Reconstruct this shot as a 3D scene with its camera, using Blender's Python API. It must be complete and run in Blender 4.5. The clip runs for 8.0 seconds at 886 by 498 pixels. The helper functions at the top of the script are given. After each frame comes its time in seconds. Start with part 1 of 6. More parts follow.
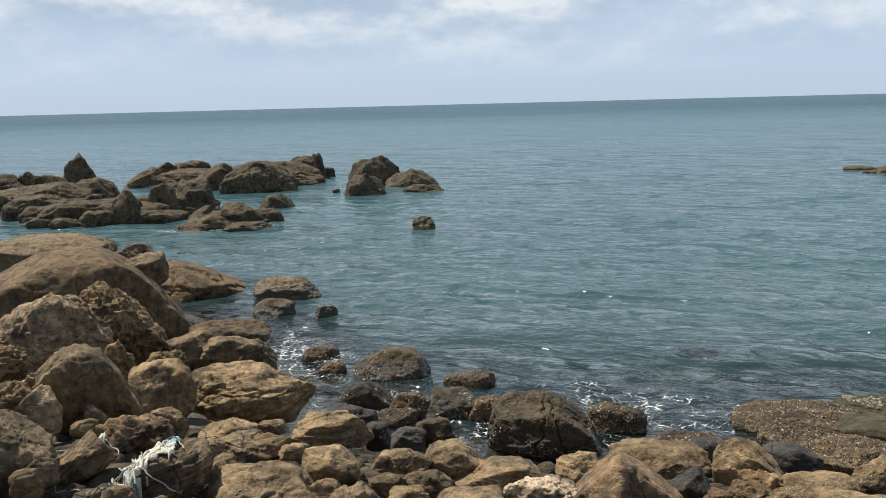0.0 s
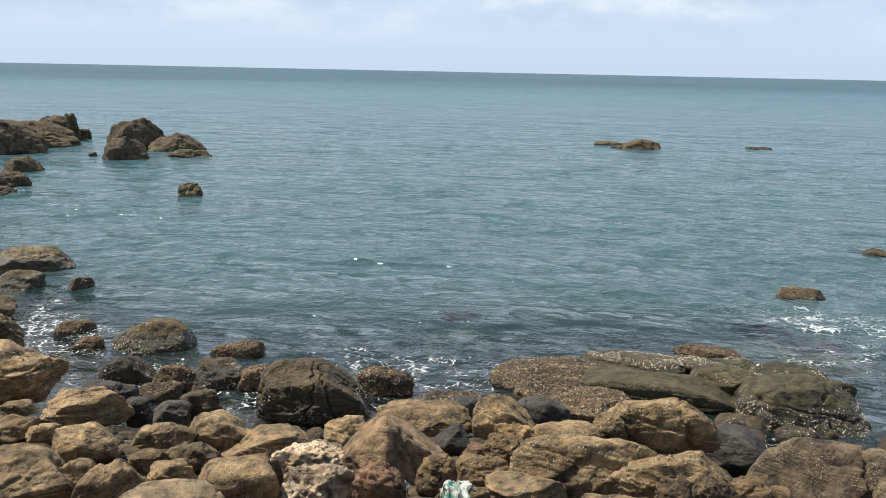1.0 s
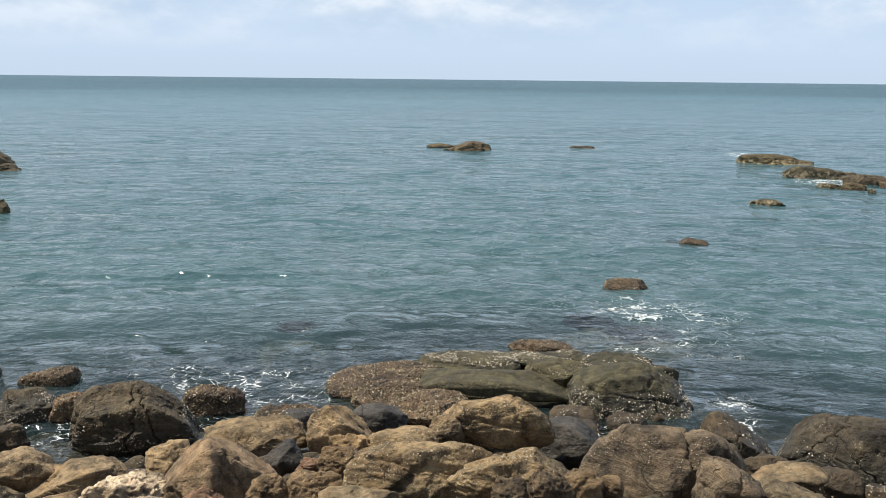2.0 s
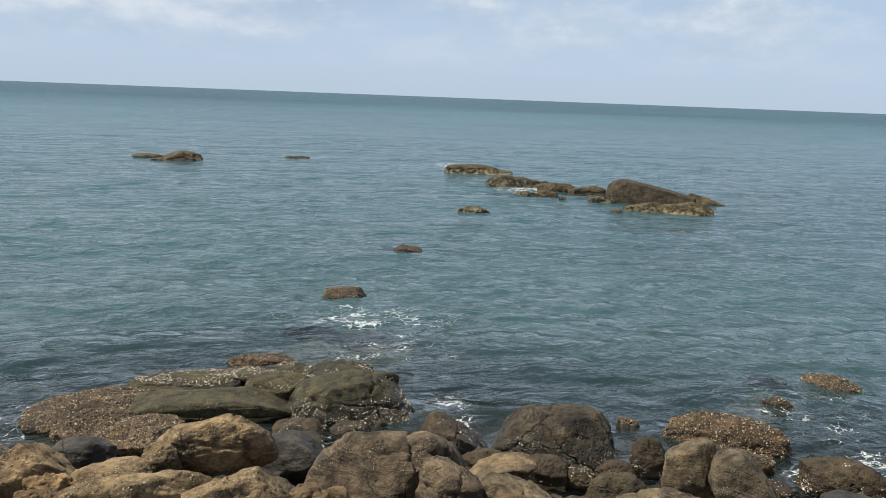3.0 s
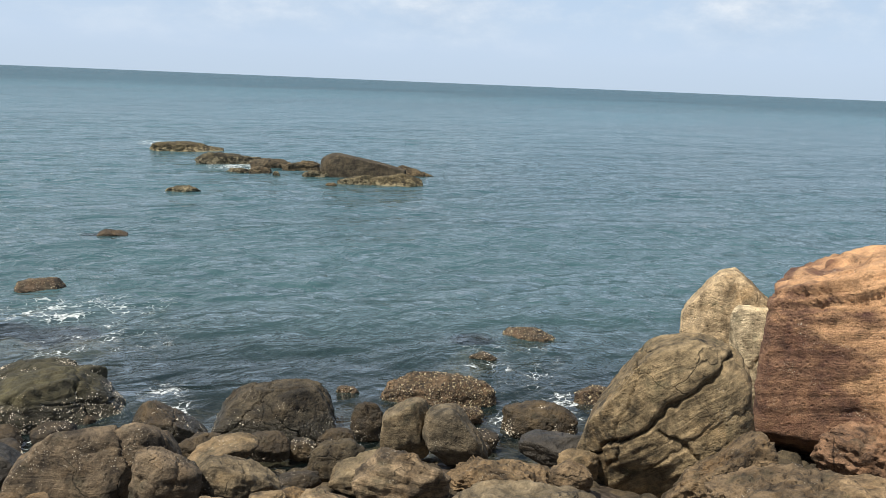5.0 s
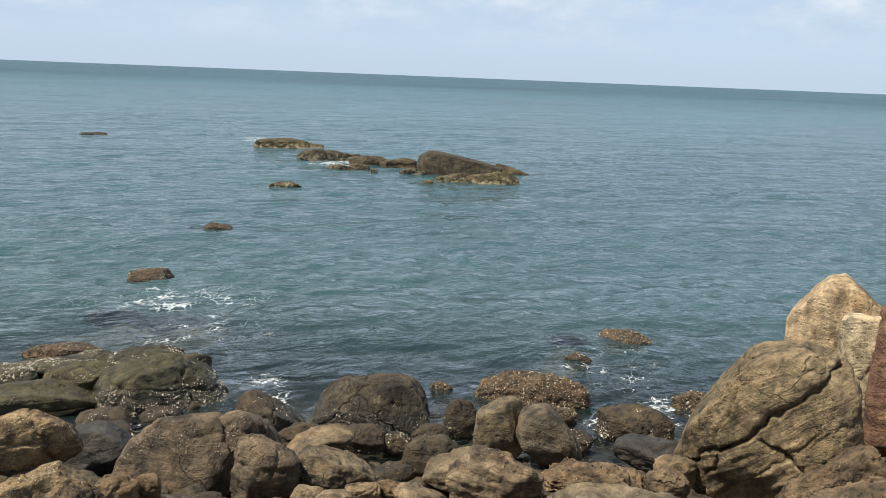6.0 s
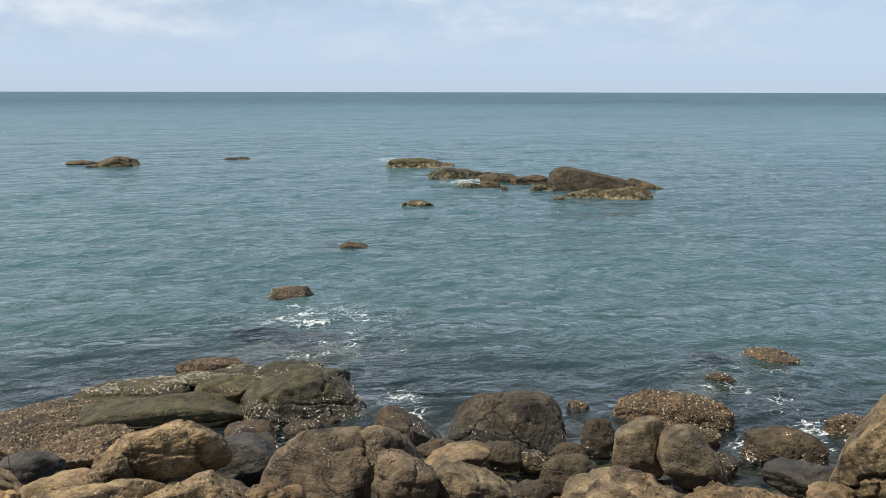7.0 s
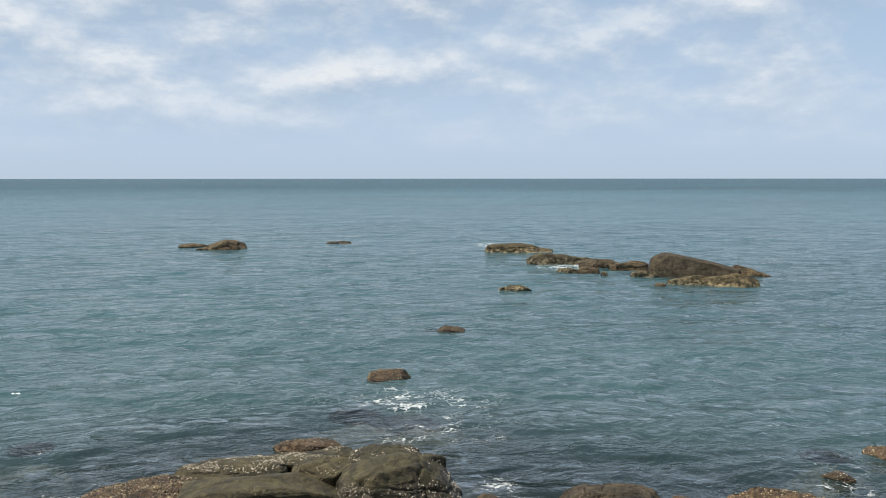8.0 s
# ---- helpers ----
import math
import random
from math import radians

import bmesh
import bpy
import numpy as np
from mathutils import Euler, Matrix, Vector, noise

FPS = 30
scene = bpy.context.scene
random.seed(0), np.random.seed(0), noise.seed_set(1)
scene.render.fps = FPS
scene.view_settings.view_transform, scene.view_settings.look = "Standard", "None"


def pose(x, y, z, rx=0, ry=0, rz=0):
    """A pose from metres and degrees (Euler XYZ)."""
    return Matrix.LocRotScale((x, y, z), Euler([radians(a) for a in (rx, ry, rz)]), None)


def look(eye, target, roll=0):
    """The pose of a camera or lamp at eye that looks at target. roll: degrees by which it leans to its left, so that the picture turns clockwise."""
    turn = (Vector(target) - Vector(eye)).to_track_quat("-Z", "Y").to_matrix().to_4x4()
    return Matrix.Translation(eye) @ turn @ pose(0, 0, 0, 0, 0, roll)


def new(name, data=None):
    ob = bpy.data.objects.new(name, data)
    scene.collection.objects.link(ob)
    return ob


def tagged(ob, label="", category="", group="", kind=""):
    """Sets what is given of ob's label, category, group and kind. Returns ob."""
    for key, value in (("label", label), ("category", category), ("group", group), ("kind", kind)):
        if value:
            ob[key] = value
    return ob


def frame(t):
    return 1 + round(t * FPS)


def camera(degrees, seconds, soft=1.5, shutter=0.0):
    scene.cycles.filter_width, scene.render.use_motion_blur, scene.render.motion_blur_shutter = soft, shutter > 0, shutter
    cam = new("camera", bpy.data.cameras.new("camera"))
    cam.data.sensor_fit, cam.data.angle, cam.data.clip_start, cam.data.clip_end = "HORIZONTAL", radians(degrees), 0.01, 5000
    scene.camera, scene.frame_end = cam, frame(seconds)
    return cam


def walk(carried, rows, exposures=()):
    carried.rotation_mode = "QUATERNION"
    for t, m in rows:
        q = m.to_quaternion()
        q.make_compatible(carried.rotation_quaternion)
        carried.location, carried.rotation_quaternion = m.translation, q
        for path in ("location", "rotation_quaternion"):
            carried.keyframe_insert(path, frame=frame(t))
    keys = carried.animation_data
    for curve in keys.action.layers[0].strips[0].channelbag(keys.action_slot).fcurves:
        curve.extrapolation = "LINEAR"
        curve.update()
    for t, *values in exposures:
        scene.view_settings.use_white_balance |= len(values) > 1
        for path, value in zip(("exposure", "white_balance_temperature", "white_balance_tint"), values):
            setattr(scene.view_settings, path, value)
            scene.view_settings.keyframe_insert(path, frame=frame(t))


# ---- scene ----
cam = camera(54.10, 8.0, soft=0.68)
PATH = [
    (0, pose(-0.295, -0.148, 5.037, 80.49, 1.44, 0.43)),
    (0.5, pose(-0.237, -0.126, 5.029, 77.76, 1.11, -4.69)),
    (1, pose(-0.229, -0.214, 5.036, 78.37, -1.16, -14.19)),
    (1.2, pose(-0.226, -0.216, 5.031, 78.34, -1.71, -17.63)),
    (2.3, pose(0.101, 0.120, 4.939, 79.35, -0.75, -28.58)),
    (2.5, pose(0.117, 0.155, 4.928, 79.72, -1.42, -32.18)),
    (3, pose(0.112, 0.133, 4.931, 80.01, -2.14, -43.48)),
    (3.5, pose(0.128, 0.078, 4.934, 79.96, -1.24, -54.50)),
    (4, pose(0.087, -0.025, 4.970, 79.87, -1.68, -62.39)),
    (5.3, pose(0.139, -0.007, 4.938, 78.83, -2.67, -61.46)),
    (5.5, pose(0.101, -0.012, 4.955, 78.91, -2.59, -59.84)),
    (6, pose(0.100, 0.012, 4.948, 78.71, -2.22, -55.76)),
    (6.5, pose(0.088, 0.053, 4.941, 78.79, -1.81, -51.66)),
    (7, pose(0.076, 0.067, 4.934, 79.69, -0.10, -47.44)),
    (7.5, pose(0.064, 0.077, 4.931, 81.47, 0.04, -43.76)),
    (8, pose(0.081, 0.112, 4.908, 85.30, 0.03, -41.00)),
]
walk(cam, PATH, [(0, 0.0), (0.5, 0.2), (1.0, 0.22), (1.2, 0.2), (2.3, 0.2), (2.5, 0.18), (3.0, -0.05), (3.5, 0.0), (4.0, 0.06), (5.5, 0.12), (6.5, 0.10), (7.5, 0.0), (8.0, -0.03)])

# ---- light ----
SUN_AZ, SUN_EL = -62.0, 60.0  # degrees clockwise from ahead, degrees up
world = bpy.data.worlds.new("overcast_sky")
scene.world = world
world.use_nodes = True


def sky_nodes():
    """Hazy daylight sky with soft broken cloud that thins out to haze above the horizon."""
    nt = world.node_tree
    nt.nodes.clear()
    n, ln = nt.nodes.new, nt.links.new
    sky = n("ShaderNodeTexSky")
    sky.sky_type, sky.sun_disc = "NISHITA", False
    sky.sun_elevation, sky.sun_rotation = radians(SUN_EL), radians(SUN_AZ)
    sky.dust_density, sky.air_density, sky.ozone_density = 2.0, 1.0, 1.0
    dim = n("ShaderNodeVectorMath")
    dim.operation = "SCALE"
    dim.inputs["Scale"].default_value = 0.085
    ln(sky.outputs["Color"], dim.inputs[0])
    tc = n("ShaderNodeTexCoord")
    sep = n("ShaderNodeSeparateXYZ")
    ln(tc.outputs["Generated"], sep.inputs[0])
    up = n("ShaderNodeMath")
    up.operation = "MAXIMUM"
    up.inputs[1].default_value = 0.0
    ln(sep.outputs["Z"], up.inputs[0])

    def puffs(shift, scale):
        """Cloud density; shift moves the look-up, so that two of them tell tops from bases."""
        place = n("ShaderNodeVectorMath")
        place.operation = "MULTIPLY_ADD"
        place.inputs[1].default_value = (1.0, 1.0, 2.1)
        place.inputs[2].default_value = shift
        ln(tc.outputs["Generated"], place.inputs[0])
        node = n("ShaderNodeTexNoise")
        node.inputs["Scale"].default_value, node.inputs["Detail"].default_value = scale, 9
        node.inputs["Roughness"].default_value, node.inputs["Distortion"].default_value = 0.58, 0.0
        ln(place.outputs[0], node.inputs["Vector"])
        return node.outputs["Fac"]

    big = puffs((0.4, 1.9, 0.3), 6.0)
    above = puffs((0.4, 1.9, 0.345), 6.0)
    haze_ramp = n("ShaderNodeValToRGB")
    cr = haze_ramp.color_ramp
    cr.elements[0].position, cr.elements[0].color = 0.0, (0.605, 0.742, 0.91, 1)
    cr.elements[1].position, cr.elements[1].color = 0.75, (0.13, 0.18, 0.27, 1)
    for at, tone in ((0.04, (0.59, 0.735, 0.94, 1)), (0.16, (0.48, 0.64, 0.85, 1)), (0.35, (0.34, 0.42, 0.56, 1))):
        cr.elements.new(at).color = tone
    ln(up.outputs[0], haze_ramp.inputs["Fac"])
    base = n("ShaderNodeMix")
    base.data_type = "RGBA"
    base.inputs["Factor"].default_value = 0.8
    ln(dim.outputs[0], base.inputs["A"])
    ln(haze_ramp.outputs["Color"], base.inputs["B"])
    lit = n("ShaderNodeMath")
    lit.operation = "MULTIPLY_ADD"
    lit.inputs[1].default_value, lit.inputs[2].default_value = 3.0, 0.42
    rim = n("ShaderNodeMath")
    rim.operation = "SUBTRACT"
    ln(big, rim.inputs[0])
    ln(above, rim.inputs[1])
    ln(rim.outputs[0], lit.inputs[0])
    cloud_col = n("ShaderNodeValToRGB")
    cr = cloud_col.color_ramp
    cr.elements[0].position, cr.elements[0].color = 0.10, (0.43, 0.53, 0.66, 1)
    cr.elements[1].position, cr.elements[1].color = 0.75, (0.84, 0.87, 0.90, 1)
    ln(lit.outputs[0], cloud_col.inputs["Fac"])
    mask = n("ShaderNodeValToRGB")
    cr = mask.color_ramp
    cr.elements[0].position, cr.elements[0].color = 0.40, (0, 0, 0, 1)
    cr.elements[1].position, cr.elements[1].color = 0.68, (1, 1, 1, 1)
    # the cloud bank stands ahead and thins out clockwise
    bank = n("ShaderNodeVectorMath")
    bank.operation = "DOT_PRODUCT"
    bank.inputs[1].default_value = (-0.06, 0.105, 0.0)
    ln(tc.outputs["Generated"], bank.inputs[0])
    thicker = n("ShaderNodeMath")
    ln(big, thicker.inputs[0])
    ln(bank.outputs["Value"], thicker.inputs[1])
    ln(thicker.outputs[0], mask.inputs["Fac"])
    fade = n("ShaderNodeMapRange")
    fade.inputs["From Min"].default_value, fade.inputs["From Max"].default_value = 0.025, 0.11
    fade.inputs["To Max"].default_value = 0.92
    ln(up.outputs[0], fade.inputs["Value"])
    thin = n("ShaderNodeMapRange")
    thin.inputs["From Min"].default_value, thin.inputs["From Max"].default_value = 0.28, 0.75
    thin.inputs["To Min"].default_value, thin.inputs["To Max"].default_value = 1.0, 0.25
    ln(up.outputs[0], thin.inputs["Value"])
    cover = n("ShaderNodeMath")
    cover.operation = "MULTIPLY"
    ln(mask.outputs["Color"], cover.inputs[0])
    ln(thin.outputs["Result"], cover.inputs[1])
    amount = n("ShaderNodeMath")
    amount.operation = "MULTIPLY"
    ln(cover.outputs[0], amount.inputs[0])
    ln(fade.outputs["Result"], amount.inputs[1])
    mix = n("ShaderNodeMix")
    mix.data_type = "RGBA"
    ln(amount.outputs[0], mix.inputs["Factor"])
    ln(base.outputs["Result"], mix.inputs["A"])
    ln(cloud_col.outputs["Color"], mix.inputs["B"])
    bg = n("ShaderNodeBackground")
    bg.inputs["Strength"].default_value = 1.0
    ln(mix.outputs["Result"], bg.inputs["Color"])
    out = n("ShaderNodeOutputWorld")
    ln(bg.outputs[0], out.inputs[0])


sky_nodes()
sun = bpy.data.lights.new("sun", "SUN")
sun.energy, sun.angle, sun.color = 5.6, radians(1.2), (1.0, 0.93, 0.81)
sun_at = Vector((math.sin(radians(SUN_AZ)) * math.cos(radians(SUN_EL)), math.cos(radians(SUN_AZ)) * math.cos(radians(SUN_EL)), math.sin(radians(SUN_EL))))
new("sun", sun).matrix_world = look(sun_at * 50, (0, 0, 0))


# ---- noise on arrays ----
def gradient_noise(p, seed=0):
    """Perlin noise of points (n, 3), about -1 to 1."""
    cell = np.floor(p).astype(np.int64)
    f = p - cell
    s = f * f * f * (f * (f * 6 - 15) + 10)
    total = np.zeros(len(p))
    for cx in (0, 1):
        for cy in (0, 1):
            for cz in (0, 1):
                h = ((cell[:, 0] + cx) * 374761393 + (cell[:, 1] + cy) * 668265263 + (cell[:, 2] + cz) * 2147483647 + seed * 974634541) & 0xFFFFFFFF
                h = ((h ^ (h >> 13)) * 1274126177) & 0xFFFFFFFF
                h = (h ^ (h >> 16)) & 0xFFFFFFFF
                gx, gy, gz = (h & 255) / 127.5 - 1, ((h >> 8) & 255) / 127.5 - 1, ((h >> 16) & 255) / 127.5 - 1
                dot = gx * (f[:, 0] - cx) + gy * (f[:, 1] - cy) + gz * (f[:, 2] - cz)
                w = (s[:, 0] if cx else 1 - s[:, 0]) * (s[:, 1] if cy else 1 - s[:, 1]) * (s[:, 2] if cz else 1 - s[:, 2])
                total += w * dot
    return total * 1.3


def layered_noise(p, seed=0, octaves=4, gain=0.5):
    total, size = np.zeros(len(p)), 1.0
    for k in range(octaves):
        total += size * gradient_noise(p * 2.03 ** k + 11.3 * k, seed + k)
        size *= gain
    return total


def mesh_from(name, verts, faces, smooth=True):
    """A mesh from arrays of places and of equally long faces."""
    me = bpy.data.meshes.new(name)
    verts, faces = np.asarray(verts, np.float32), np.asarray(faces, np.int32)
    k = faces.shape[1]
    me.vertices.add(len(verts))
    me.vertices.foreach_set("co", verts.ravel())
    me.loops.add(faces.size)
    me.loops.foreach_set("vertex_index", faces.ravel())
    me.polygons.add(len(faces))
    me.polygons.foreach_set("loop_start", np.arange(0, faces.size, k, dtype=np.int32))
    me.polygons.foreach_set("use_smooth", np.full(len(faces), smooth))
    me.update(calc_edges=True)
    me.validate()
    return me


# ---- materials ----
def node_material(name):
    mat = bpy.data.materials.new(name)
    mat.use_nodes = True
    nt = mat.node_tree
    return mat, nt, nt.nodes["Principled BSDF"], nt.nodes.new, nt.links.new


def ramp(n, ln, source, stops):
    node = n("ShaderNodeValToRGB")
    els = node.color_ramp.elements
    while len(els) < len(stops):
        els.new(0.5)
    for el, (at, col) in zip(els, stops):
        el.position, el.color = at, (*col, 1) if len(col) == 3 else col
    ln(source, node.inputs["Fac"])
    return node.outputs["Color"]


def grey(v):
    return (v, v, v)


def noise_node(n, ln, vector, scale, detail=6, rough=0.55, distortion=0.0):
    node = n("ShaderNodeTexNoise")
    node.inputs["Scale"].default_value, node.inputs["Detail"].default_value = scale, detail
    node.inputs["Roughness"].default_value, node.inputs["Distortion"].default_value = rough, distortion
    ln(vector, node.inputs["Vector"])
    return node.outputs["Fac"]


def scaled(n, ln, vector, xyz):
    node = n("ShaderNodeVectorMath")
    node.operation = "MULTIPLY"
    node.inputs[1].default_value = xyz
    ln(vector, node.inputs[0])
    return node.outputs[0]


def maths(n, ln, op, a, b):
    node = n("ShaderNodeMath")
    node.operation = op
    for socket, value in zip(node.inputs, (a, b)):
        if isinstance(value, (int, float)):
            socket.default_value = value
        else:
            ln(value, socket)
    return node.outputs[0]


def mixed(n, ln, fac, a, b, blend="MIX"):
    node = n("ShaderNodeMix")
    node.data_type, node.blend_type = "RGBA", blend
    for key, value in (("Factor", fac), ("A", a), ("B", b)):
        if isinstance(value, (int, float)):
            node.inputs[key].default_value = value
        elif isinstance(value, tuple):
            node.inputs[key].default_value = (*value, 1)
        else:
            ln(value, node.inputs[key])
    return node.outputs["Result"]


# dark tone, light tone, shell flecks, banding, roughness, pits
STONES = {
    "tan": ((0.088, 0.067, 0.041), (0.314, 0.239, 0.145), 0.35, 0.25, 0.85, 0.5),
    "brown": ((0.066, 0.052, 0.030), (0.213, 0.163, 0.099), 0.35, 0.15, 0.85, 0.4),
    "rust": ((0.050, 0.036, 0.020), (0.158, 0.114, 0.064), 0.10, 0.15, 0.85, 0.3),
    "rough": ((0.076, 0.053, 0.030), (0.290, 0.212, 0.120), 0.05, 0.10, 0.92, 1.0),
    "roughpale": ((0.098, 0.072, 0.046), (0.460, 0.356, 0.230), 0.10, 0.10, 0.92, 1.0),
    "roughtan": ((0.056, 0.041, 0.025), (0.204, 0.151, 0.092), 0.20, 0.30, 0.9, 0.9),
    "strata": ((0.078, 0.058, 0.036), (0.313, 0.240, 0.152), 0.05, 0.85, 0.9, 0.7),
    "striped": ((0.060, 0.048, 0.028), (0.262, 0.208, 0.128), 0.03, 0.55, 0.88, 0.5),
    "pale": ((0.185, 0.142, 0.090), (0.500, 0.400, 0.265), 0.15, 0.2, 0.88, 0.6),
    "palet": ((0.105, 0.083, 0.054), (0.284, 0.229, 0.154), 0.08, 0.35, 0.86, 0.4),
    "palew": ((0.255, 0.212, 0.145), (0.544, 0.476, 0.348), 0.0, 0.3, 0.86, 0.5),
    "white": ((0.165, 0.130, 0.096), (0.620, 0.530, 0.410), 0.0, 0.2, 0.9, 1.2),
    "tri": ((0.113, 0.083, 0.055), (0.258, 0.196, 0.132), 0.20, 0.15, 0.85, 0.3),
    "spec": ((0.083, 0.059, 0.032), (0.283, 0.218, 0.129), 0.95, 0.20, 0.85, 0.6),
    "spec2": ((0.051, 0.040, 0.028), (0.163, 0.130, 0.092), 0.30, 0.45, 0.85, 0.4),
    "olive": ((0.024, 0.023, 0.012), (0.072, 0.067, 0.034), 0.12, 0.10, 0.7, 0.4),
    "dark": ((0.021, 0.015, 0.008), (0.068, 0.050, 0.026), 0.12, 0.10, 0.6, 0.4),
    "grey": ((0.021, 0.020, 0.019), (0.054, 0.050, 0.045), 0.10, 0.10, 0.55, 0.3),
    "oyster": ((0.034, 0.025, 0.017), (0.124, 0.086, 0.053), 0.60, 0.10, 0.8, 1.2),
    "red": ((0.080, 0.040, 0.031), (0.480, 0.310, 0.185), 0.25, 0.30, 0.88, 0.6),
    "redrough": ((0.068, 0.041, 0.027), (0.230, 0.145, 0.095), 0.05, 0.4, 0.9, 0.9),
    "orange": ((0.090, 0.065, 0.040), (0.257, 0.194, 0.122), 0.03, 0.4, 0.9, 0.7),
    "ochre": ((0.041, 0.032, 0.015), (0.180, 0.137, 0.067), 0.15, 0.15, 0.85, 0.5),
    "drab": ((0.064, 0.054, 0.037), (0.192, 0.162, 0.112), 0.08, 0.35, 0.88, 0.4),
    "slate": ((0.027, 0.022, 0.014), (0.086, 0.072, 0.048), 0.05, 0.30, 0.88, 0.6),
    "reefpale": ((0.020, 0.017, 0.009), (0.097, 0.083, 0.046), 0.10, 0.25, 0.85, 0.8),
    "reef": ((0.019, 0.015, 0.009), (0.119, 0.096, 0.058), 0.10, 0.25, 0.85, 0.8),
}


def stone_material(kind, tide):
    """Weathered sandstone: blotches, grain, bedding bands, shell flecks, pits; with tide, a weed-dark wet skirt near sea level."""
    dark, light, flecks, bands, rough, pits = STONES[kind]
    dark, light = tuple(0.72 * c * k for c, k in zip(dark, (1.03, 0.98, 0.915))), tuple(1.34 * c * k for c, k in zip(light, (1.03, 0.98, 0.915)))
    mat, nt, bsdf, n, ln = node_material(kind + "_stone" + ("_tidal" if tide else ""))
    tc, info = n("ShaderNodeTexCoord"), n("ShaderNodeObjectInfo")
    off = n("ShaderNodeVectorMath")
    off.operation = "MULTIPLY_ADD"
    off.inputs[1].default_value = (1, 1, 1)
    ln(tc.outputs["Object"], off.inputs[0])
    jump = n("ShaderNodeVectorMath")
    jump.operation = "SCALE"
    jump.inputs[0].default_value = (37, 61, 23)
    ln(info.outputs["Random"], jump.inputs["Scale"])
    ln(jump.outputs[0], off.inputs[2])
    v = off.outputs[0]
    blotch = noise_node(n, ln, v, 0.75 if kind in ("red", "striped") else 1.6, 6, 0.6, 0.6)
    grain = noise_node(n, ln, v, 11.0, 8, 0.68)
    fine = noise_node(n, ln, v, 70.0, 4, 0.6)
    streak = noise_node(n, ln, scaled(n, ln, v, (5.5, 5.5, 0.9)), 1.4, 6, 0.6, 0.6)
    bed = n("ShaderNodeAttribute")
    bed.attribute_name = "bedding"
    layer = n("ShaderNodeCombineXYZ")
    ln(maths(n, ln, "MULTIPLY", bed.outputs["Fac"], 7.5), layer.inputs["Z"])
    along = n("ShaderNodeVectorMath")
    along.operation = "MULTIPLY_ADD"
    along.inputs[1].default_value = (0.7, 0.7, 0.25)
    ln(v, along.inputs[0])
    ln(layer.outputs[0], along.inputs[2])
    band = noise_node(n, ln, along.outputs[0], 2.2, 7, 0.66, 0.5)
    mottle = noise_node(n, ln, v, 5.0, 7, 0.62, 0.3)
    tone = maths(n, ln, "ADD", maths(n, ln, "MULTIPLY", blotch, 0.30), maths(n, ln, "MULTIPLY", grain, 0.22))
    tone = maths(n, ln, "ADD", tone, maths(n, ln, "MULTIPLY", mottle, 0.30))
    tone = maths(n, ln, "ADD", tone, maths(n, ln, "MULTIPLY", streak, 0.18))
    mid = tuple(0.55 * a + 0.45 * b for a, b in zip(dark, light))
    col = ramp(n, ln, tone, [(0.425, dark), (0.495, mid), (0.575, light)])
    ochre = ramp(n, ln, noise_node(n, ln, v, 2.4, 6, 0.62, 0.5), [(0.52, grey(0.0)), (0.68, grey(0.26))])
    col = mixed(n, ln, ochre, col, tuple(c * k for c, k in zip(light, (0.98, 0.80, 0.55))))
    lichen = ramp(n, ln, noise_node(n, ln, v, 3.3, 7, 0.65, 0.2), [(0.55, grey(0.0)), (0.70, grey(0.6))])
    col = mixed(n, ln, lichen, col, tuple(0.55 * m for m in (mid[1], mid[1], mid[2])))
    if kind == "red":
        # maroon and ochre beds that fade into one another
        broad = n("ShaderNodeVectorMath")
        broad.operation = "MULTIPLY_ADD"
        broad.inputs[1].default_value = (0.55, 0.55, 0.30)
        ln(v, broad.inputs[0])
        lift = n("ShaderNodeCombineXYZ")
        ln(maths(n, ln, "MULTIPLY", bed.outputs["Fac"], 1.3), lift.inputs["Z"])
        ln(lift.outputs[0], broad.inputs[2])
        beds = noise_node(n, ln, broad.outputs[0], 2.0, 8, 0.62, 0.8)
        local = n("ShaderNodeVectorMath")
        local.operation = "DOT_PRODUCT"
        local.inputs[1].default_value = (0.20, 0.0, 0.15)
        ln(tc.outputs["Object"], local.inputs[0])
        beds = maths(n, ln, "ADD", maths(n, ln, "SUBTRACT", beds, 0.0), local.outputs["Value"])
        col = mixed(n, ln, ramp(n, ln, beds, [(0.42, grey(0.0)), (0.50, grey(0.55)), (0.58, grey(0.95))]), mixed(n, ln, 0.72, col, (0.105, 0.052, 0.040)), mixed(n, ln, 0.6, col, (0.56, 0.34, 0.19)))
    if kind == "reefpale":
        # bleached shell growth up to the reach of the tide
        here = n("ShaderNodeNewGeometry")
        tall = n("ShaderNodeSeparateXYZ")
        ln(here.outputs["Position"], tall.inputs[0])
        crust = maths(n, ln, "SUBTRACT", tall.outputs["Z"], maths(n, ln, "MULTIPLY", mottle, 2.2))
        col = mixed(n, ln, maths(n, ln, "MULTIPLY", ramp(n, ln, maths(n, ln, "ADD", crust, 1.20), [(0.04, grey(1.0)), (0.32, grey(0.0))]), 0.75), col, (0.30, 0.26, 0.165))
    banding = ramp(n, ln, band, [(0.36, grey(1 - 0.62 * bands)), (0.50, grey(1.0)), (0.64, grey(1 + 0.18 * bands))])
    col = mixed(n, ln, 1.0, col, banding, "MULTIPLY")
    vary = ramp(n, ln, info.outputs["Random"], [(0.0, (0.80, 0.80, 0.82)), (0.5, (1.0, 0.98, 0.94)), (1.0, (1.16, 1.10, 1.0))])
